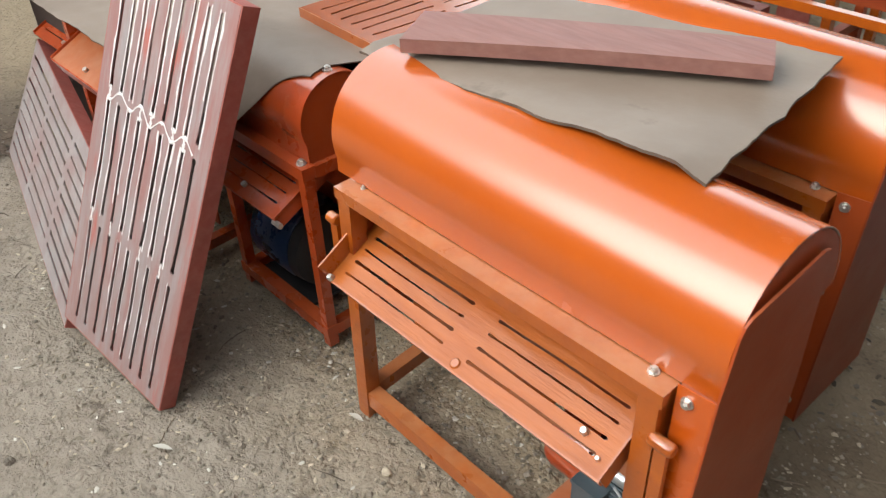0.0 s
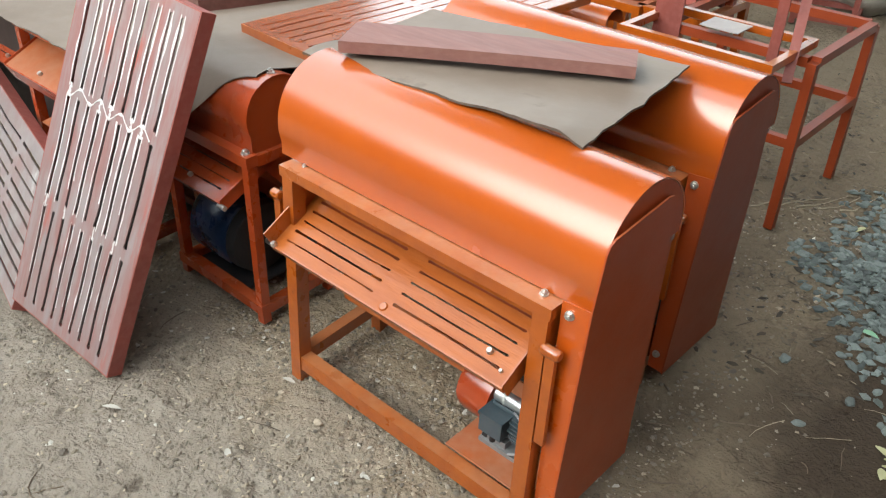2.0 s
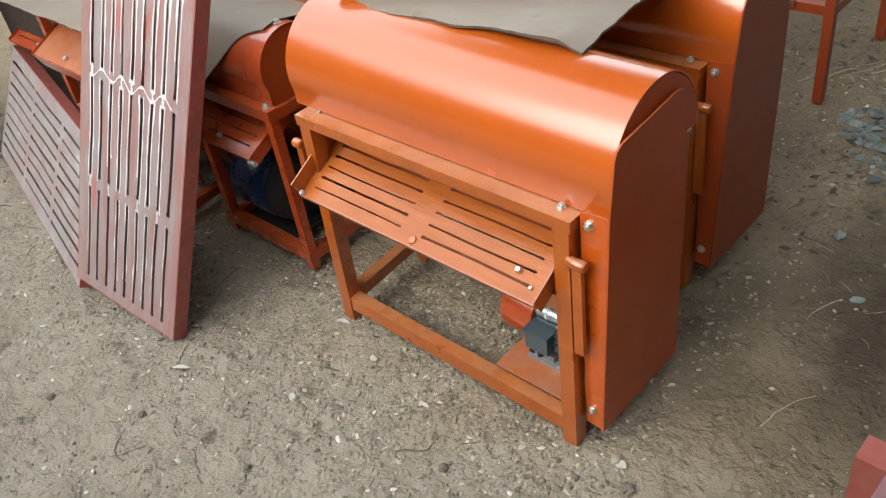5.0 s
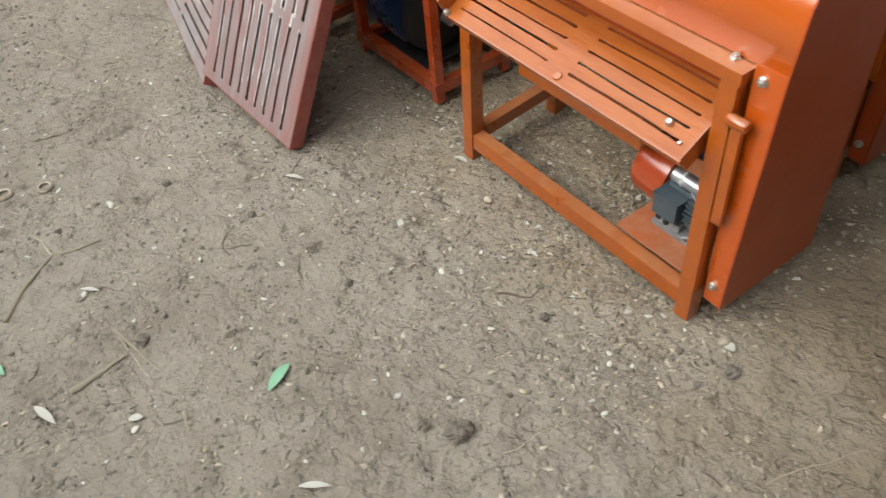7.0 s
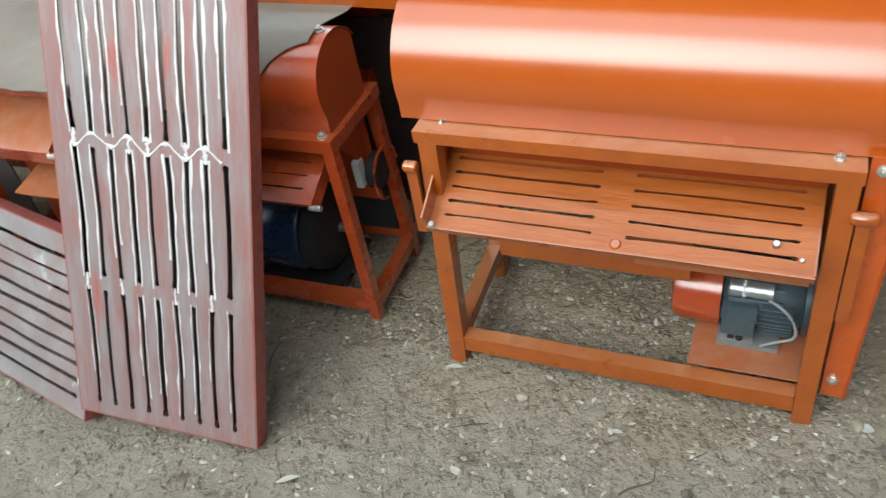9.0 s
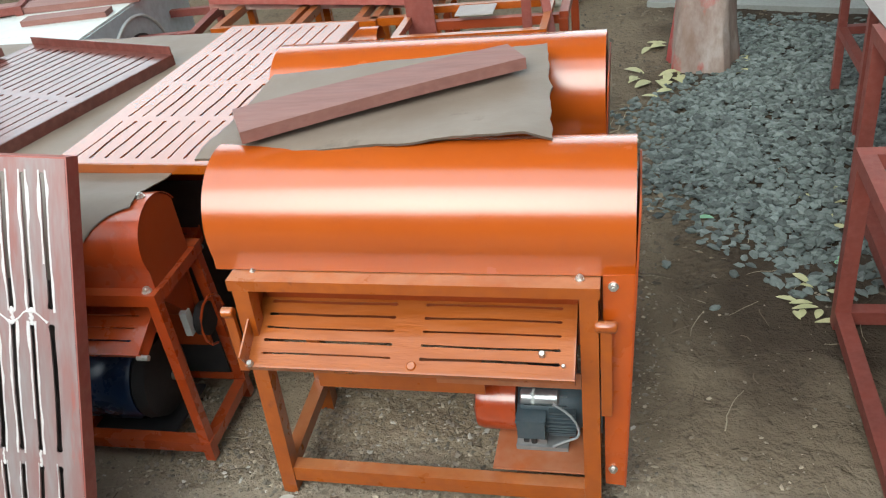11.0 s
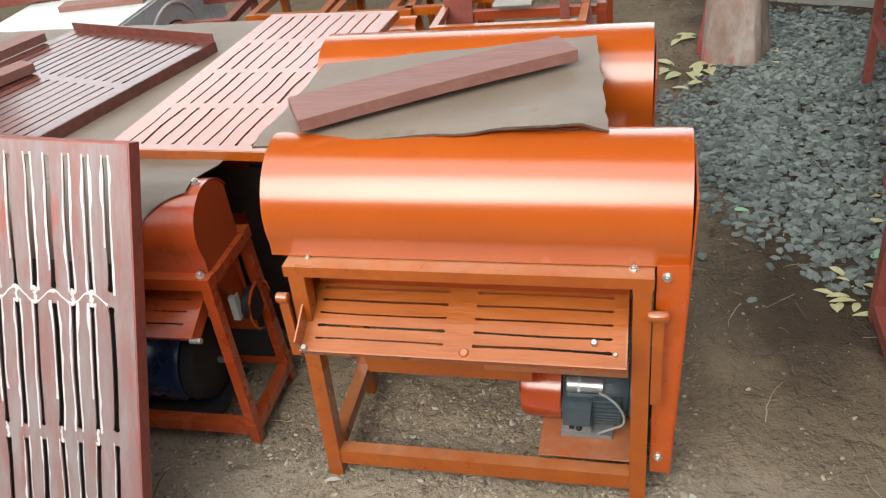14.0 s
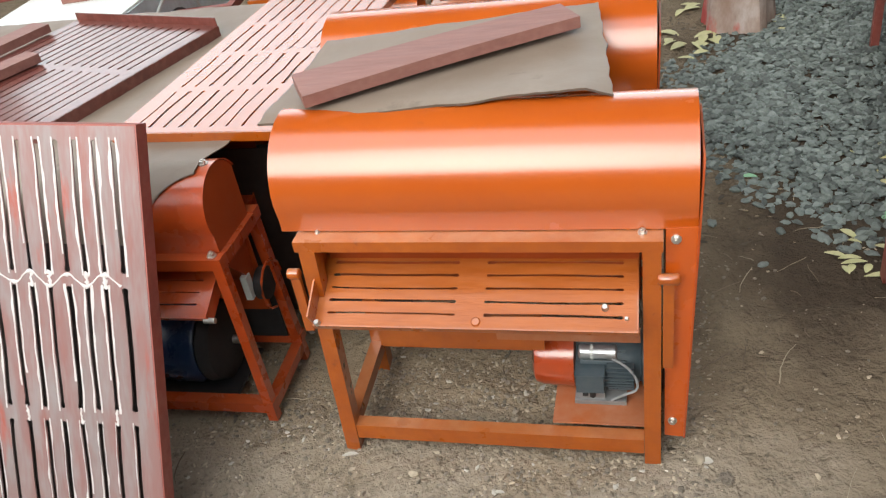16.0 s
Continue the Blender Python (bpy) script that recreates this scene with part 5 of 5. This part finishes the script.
def gravel_place(rnd):
    x, y = rnd.uniform(0.7, 3.2), rnd.uniform(0.9, 4.0)
    g = in_gravel(x, y)
    if g < -0.18 or (g < 0.06 and rnd.random() > 0.12 + (g + 0.18) * 2.2):
        return None
    return x, y, 0.002 + (rnd.uniform(0, 0.02) if g > 0.08 else 0)


def yard(rnd, x0=-2.6, x1=1.6, y0=-1.4, y1=2.2):
    return rnd.uniform(x0, x1), rnd.uniform(y0, y1)


def patchy(rnd):
    """Grit lies thickest round and under the shellers."""
    for _ in range(8):
        x, y = yard(rnd)
        w = math.exp(-((x - 0.30) / 1.0) ** 2 - ((y - 0.08) / 0.45) ** 2) + 0.09
        if x > 1.0:
            w *= 0.06
        if w * (0.7 + 1.1 * noise.noise((x * 3.1, y * 3.1, 11))) > rnd.random() * 0.9:
            return x, y
    return None


def crumbled(rnd):
    """Crumbs lie where the earth is scuffed."""
    for _ in range(6):
        x, y = yard(rnd)
        if x > 1.0 and y > -0.1 and rnd.random() < 0.8:
            continue
        if noise.noise((x * 2.3, y * 2.3, 31)) + 0.25 + 0.5 * noise.noise((x * 7, y * 7, 2)) > rnd.random() * 0.8:
            return x, y
    return None


scatter("gravel", 26000, gravel_place, lambda r: r.uniform(0.010, 0.023), GRAVEL, "blue-grey crushed stone gravel", "gravel", 0.5, 3, 1.25)
scatter("soil_crumbs", 15000, lambda r: patchy(r) if r.random() < 0.45 else crumbled(r), lambda r: 0.0022 + 0.0080 * r.random() ** 3, CLOD, "crumbs of brown soil", "soil", 0.7, 4)
scatter("stone_chips", 24000, lambda r: patchy(r) if r.random() < 0.75 else crumbled(r), lambda r: 0.0014 + 0.0062 * r.random() ** 3.2, CHIP, "small pale stone chips on the earth", "grit", 0.6, 5, 1.5)
scatter("white_chips", 900, lambda r: patchy(r) if r.random() < 0.7 else yard(r, x1=1.0), lambda r: 0.0025 + 0.007 * r.random() ** 2.5, WHITECHIP, "scattered whitish chips and husks", "litter", 0.35, 6, 1.5)


def litter_place(rnd):
    x, y = rnd.uniform(0.2, 2.0), rnd.uniform(0.95, 4.2)
    if in_gravel(x, y) > 0.15 and rnd.random() > 0.25:
        return None
    if noise.noise((x * 2.4, y * 2.4, 17)) < rnd.uniform(-0.5, 0.35):
        return None
    return x, y, 0.003


scatter("leaf_litter", 4200, litter_place, lambda r: 0.003 + 0.010 * r.random() ** 2.5, LITTER, "dry leaf litter on the dark soil", "litter", 0.12, 9, 1.9)


def strands(name, count, length, thick, mat, label, place, seed, kind="stuff", curl=0.5):
    rnd = random.Random(seed)
    bm = bmesh.new()
    for _ in range(count):
        x, y = place(rnd)
        a, L = rnd.uniform(0, math.tau), rnd.uniform(*length)
        pts = []
        for k in range(5):
            pts.append((x, y, ground_height(x, y) + thick * 1.2))
            a += rnd.uniform(-curl, curl)
            x, y = x + math.cos(a) * L / 4, y + math.sin(a) * L / 4
        t = thick * rnd.uniform(0.6, 1.3)
        tube(bm, pts, [t, t, t, t * 0.8, t * 0.5], 5)
    tagged(part(name, bm, mat), label, "litter", kind=kind)


strands("straw", 90, (0.03, 0.16), 0.0011, STRAW, "thin dry straws on the earth", lambda r: yard(r), 7)
strands("dry_stalks", 16, (0.05, 0.16), 0.0011, STRAW, "pale dry stalks on the dark soil", lambda r: yard(r, 0.9, 1.7, 0.5, 2.6), 17)
strands("fallen_twigs", 45, (0.04, 0.13), 0.0016, TWIG, "dark fallen twigs on the dark soil", lambda r: yard(r, 0.8, 1.7, 0.3, 2.6), 18)
strands("twig_litter", 110, (0.02, 0.12), 0.0018, TWIG, "dark dry twigs on the earth", lambda r: yard(r), 8)


def leaf(x, y, L, W, rz, mat, label, lift=0.004, curl=0.3):
    bm = bmesh.new()
    n, rows = 8, []
    for k in range(n + 1):
        u = k / n
        w = W * math.sin(math.pi * min(1, u * 0.96 + 0.03)) ** 0.8
        rows.append([bm.verts.new((L * u, s * w / 2, lift + curl * L * 0.3 * math.sin(u * 2.6) + (0.12 * w if s else 0))) for s in (-1, 0, 1)])
    for a, b in zip(rows, rows[1:]):
        for i in range(2):
            bm.faces.new((a[i], a[i + 1], b[i + 1], b[i]))
    ob = part("fallen_leaf", bm, mat, smooth=True)
    ob.matrix_basis = pose(x, y, ground_height(x, y), 0, 0, rz)
    tagged(ob, label, "leaf", "fallen leaves")


def more_leaves():
    rnd = random.Random(77)
    for _ in range(12):
        leaf(1.03 + rnd.gauss(0, 0.07), 2.80 + rnd.gauss(0, 0.09), rnd.uniform(0.06, 0.11), rnd.uniform(0.025, 0.05), rnd.uniform(0, 360), LEAFY, PALE)


PALE, GREEN = "pale yellow fallen leaf lying on the ground", "fresh green fallen leaf lying on the earth"
more_leaves()
for x, y, L, W, r in ((1.375, 0.925, 0.075, 0.024, -28), (1.41, 0.885, 0.070, 0.024, -2), (1.415, 0.855, 0.080, 0.024, 4), (1.418, 0.845, 0.050, 0.022, -75), (1.435, 0.812, 0.045, 0.024, 70),
                      (1.475, 0.800, 0.105, 0.026, -3), (1.482, 0.815, 0.050, 0.026, 65), (1.535, 0.965, 0.065, 0.026, -35), (1.50, 0.985, 0.045, 0.016, 160),
                      (1.635, 1.66, 0.075, 0.040, -60), (1.69, 1.60, 0.065, 0.032, 100), (1.625, 1.525, 0.070, 0.036, 5), (1.605, 1.40, 0.075, 0.030, 35), (1.60, 1.345, 0.075, 0.032, 5),
                      (1.515, 1.565, 0.075, 0.028, 10), (1.365, 1.385, 0.075, 0.026, 20), (1.27, 1.60, 0.060, 0.028, -50), (1.435, 2.99, 0.09, 0.05, 20), (1.46, 3.03, 0.07, 0.04, 60),
                      (1.00, 3.29, 0.10, 0.05, 30), (1.06, 3.32, 0.09, 0.04, 160), (1.036, 2.88, 0.12, 0.05, 20), (0.96, 2.90, 0.12, 0.05, 150)):
    leaf(x, y, L, W, r, LEAFY, PALE)
for x, y, L, W, r in ((1.07, 2.78, 0.11, 0.05, 80), (0.99, 2.77, 0.10, 0.05, 220), (1.10, 2.84, 0.10, 0.04, 300), (1.415, 2.855, 0.09, 0.05, 10), (1.44, 2.9, 0.08, 0.04, 70),
                      (1.645, 2.52, 0.10, 0.03, 20), (0.913, 2.04, 0.06, 0.02, 70), (0.987, 3.26, 0.10, 0.04, 10), (0.95, 3.2, 0.1, 0.04, 60), (1.49, 1.01, 0.07, 0.03, 130)):
    leaf(x, y, L, W, r, LEAFY, PALE)
for x, y, L, W, r in ((0.37, -0.88, 0.085, 0.028, 115), (1.59, 1.13, 0.08, 0.055, 15), (1.15, 1.425, 0.065, 0.028, -5), (-0.735, -1.335, 0.06, 0.026, 70), (-0.15, -1.375, 0.065, 0.022, 15)):
    leaf(x, y, L, W, r, LEAFG, GREEN)
for x, y, L, W, r in ((0.05, -1.33, 0.09, 0.02, 15), (0.63, -0.95, 0.07, 0.016, 50), (0.10, -0.315, 0.045, 0.018, -30), (-0.29, -0.46, 0.06, 0.015, 30), (0.23, -1.17, 0.035, 0.02, 60), (-0.02, -0.03, 0.05, 0.015, 10),
                      (0.95, 0.01, 0.03, 0.025, 0), (-0.24, -1.11, 0.06, 0.012, 40), (-0.54, -0.92, 0.03, 0.015, 0), (0.43, -0.13, 0.03, 0.012, 0)):
    leaf(x, y, L, W, r, WHITECHIP, "dry whitish curled leaf on the earth")


def stick(name, pts, thick, mat, label):
    """A dry stick or root lying along the ground through a few points."""
    bm = bmesh.new()
    path = []
    for (xa, ya), (xb, yb) in zip(pts, pts[1:]):
        for k in range(5):
            u = k / 5
            x, y = xa + (xb - xa) * u, ya + (yb - ya) * u
            path.append((x + 0.006 * noise.noise((x * 20, y * 20, 1)), y + 0.006 * noise.noise((x * 20, y * 20, 6)), ground_height(x, y) + thick * 0.5))
    tube(bm, path, [thick * (1.1 - 0.8 * k / len(path)) for k in range(len(path))], 7)
    tagged(part(name, bm, mat, smooth=True), label, "stick", "dry sticks")


stick("dry_root", ((-0.272, -1.305), (-0.35, -1.22), (-0.421, -1.123), (-0.40, -1.05), (-0.397, -0.982)), 0.006, STRAW, "pale dry root lying half in the earth")
stick("dry_root", ((-0.421, -1.123), (-0.50, -1.13), (-0.566, -1.148)), 0.005, STRAW, "pale dry root lying half in the earth")
stick("dry_root", ((0.059, -1.249), (0.05, -1.16), (0.03, -1.08)), 0.007, STRAW, "pale dry root lying half in the earth")
stick("dry_twig", ((-0.057, -1.093), (0.05, -1.07), (0.15, -1.052)), 0.0025, STRAW, "thin pale twig on the earth")
stick("dry_twig", ((0.482, -0.284), (0.55, -0.23), (0.541, -0.186)), 0.003, TWIG, "dark twig on the earth")
for a in range(5):
    stick("dry_twig", ((0.52 + 0.07 * a, 1.95 + 0.06 * a), (0.60 + 0.06 * a, 2.12 + 0.03 * a), (0.70 + 0.05 * a, 2.2 + 0.09 * a)), 0.004, STRAW, "bent dry branch lying behind the machines")


def clod(x, y, r, seed):
    bm = bmesh.new()
    bmesh.ops.create_icosphere(bm, subdivisions=4, radius=1)
    for v in bm.verts:
        v.co *= r * (1 + 0.4 * noise.noise(v.co * 1.6 + Vector((seed, 0, 0))) + 0.28 * noise.noise(v.co * 4 + Vector((0, seed, 0))))
        v.co.z *= 0.7
    ob = part("soil_clod", bm, DARKCLOD, smooth=True)
    ob.location = (x, y, ground_height(x, y) + r * 0.15)
    tagged(ob, "dark lump of soil on the trodden earth", "clod", "soil clods")


# the third is a dark lump standing in for a small hole
for k, (x, y, s) in enumerate(((0.745, -0.608, 0.029), (0.679, -0.659, 0.014), (0.020, -1.048, 0.017), (1.01, -0.03, 0.018), (0.62, -0.25, 0.012), (-0.2, -0.62, 0.012), (0.2, -0.55, 0.011), (-0.5, -0.75, 0.013), (0.45, 1.2, 0.02))):
    clod(x, y, s, k)


def ring(x, y, r, mat, label):
    bm = bmesh.new()
    tube(bm, [(r * math.cos(math.tau * k / 20), r * math.sin(math.tau * k / 20), 0.004) for k in range(21)], r * 0.30, 8, caps=False)
    ob = part("washer_ring", bm, mat, smooth=True)
    ob.matrix_basis = pose(x, y, ground_height(x, y))
    tagged(ob, label, "ring", "rings")


ring(-0.797, -1.151, 0.021, CHIP, "pale plastic ring trodden into the earth")
ring(-0.739, -1.043, 0.020, CHIP, "pale plastic ring trodden into the earth")
ring(1.175, 1.615, 0.022, ALU, "grey metal washer lying on the gravel")


def pebble(x, y, r, seed, mat=WHITECHIP, label="whitish pebble lying on the earth"):
    bm = bmesh.new()
    bmesh.ops.create_icosphere(bm, subdivisions=2, radius=1)
    for v in bm.verts:
        v.co *= r * (1 + 0.35 * noise.noise(v.co * 1.3 + Vector((seed * 2.7, 0, 0))))
        v.co.y *= 0.7
        v.co.z *= 0.45
    ob = part("pebble", bm, mat, smooth=True)
    ob.matrix_basis = pose(x, y, ground_height(x, y) + r * 0.2, 0, 0, seed * 67)
    tagged(ob, label, "pebble", "pebbles")


for k, (x, y, r) in enumerate(((-0.515, -0.918, 0.012), (-0.681, -0.768, 0.008), (-0.216, -1.108, 0.012), (-0.163, -0.989, 0.007), (0.579, -0.657, 0.011), (0.332, -0.345, 0.012), (-1.373, -1.027, 0.014),
                              (0.431, -0.128, 0.010), (0.796, -0.207, 0.008), (0.870, -0.331, 0.008), (-0.045, -1.041, 0.007), (0.405, -0.196, 0.007), (0.654, -0.568, 0.007), (0.641, -0.795, 0.007), (0.171, -0.820, 0.006),
                              (0.262, -1.167, 0.011), (-0.121, -0.394, 0.007), (0.028, -0.216, 0.008), (0.819, -0.228, 0.009))):
    pebble(x, y, r, k)
for k, (x, y, r) in enumerate(((1.033, 1.115, 0.024), (1.158, 1.25, 0.018), (1.506, 1.159, 0.026), (1.543, 1.196, 0.026), (1.503, 1.011, 0.024), (1.449, 1.015, 0.022), (1.448, 0.944, 0.026), (1.182, 0.868, 0.020),
                              (1.257, 1.061, 0.022), (1.127, 1.336, 0.020), (1.191, 1.523, 0.028), (1.36, 1.02, 0.016), (1.42, 1.10, 0.020), (1.30, 1.17, 0.018), (1.24, 1.36, 0.022), (1.40, 1.22, 0.024), (1.56, 1.08, 0.022))):
    pebble(x, y, r, k + 50, GRAVEL, "blue-grey stone lying at the gravel's edge")
pebble(0.945, 0.020, 0.020, 31, CHIP, "flat pale stone beside the machine's foot")
pebble(0.206, -0.087, 0.017, 32, CHIP, "flat pale stone before the machine")
stick("dry_twig", ((-1.321, -1.045), (-1.24, -1.02), (-1.164, -0.993)), 0.003, STRAW, "thin pale twig on the earth")
stick("dry_twig", ((-1.539, -0.772), (-1.46, -0.745), (-1.392, -0.711)), 0.003, STRAW, "thin pale twig on the earth")
stick("dry_twig", ((-0.025, -1.091), (0.095, -1.085), (0.195, -1.080)), 0.0025, STRAW, "thin pale twig on the earth")
stick("dry_twig", ((0.297, -1.057), (0.369, -1.077)), 0.004, STRAW, "thin pale twig on the earth")
stick("dry_twig", ((0.063, -1.528), (0.139, -1.419), (0.151, -1.310)), 0.002, STRAW, "thin pale twig on the earth")
stick("dry_straw", ((1.172, 0.31), (1.178, 0.37), (1.20, 0.425), (1.242, 0.498)), 0.0022, STRAW, "curved dry straw on the earth")
stick("dry_straw", ((1.235, -0.20), (1.255, -0.12), (1.281, -0.067), (1.324, 0.032)), 0.0016, STRAW, "thin dry straw on the earth")
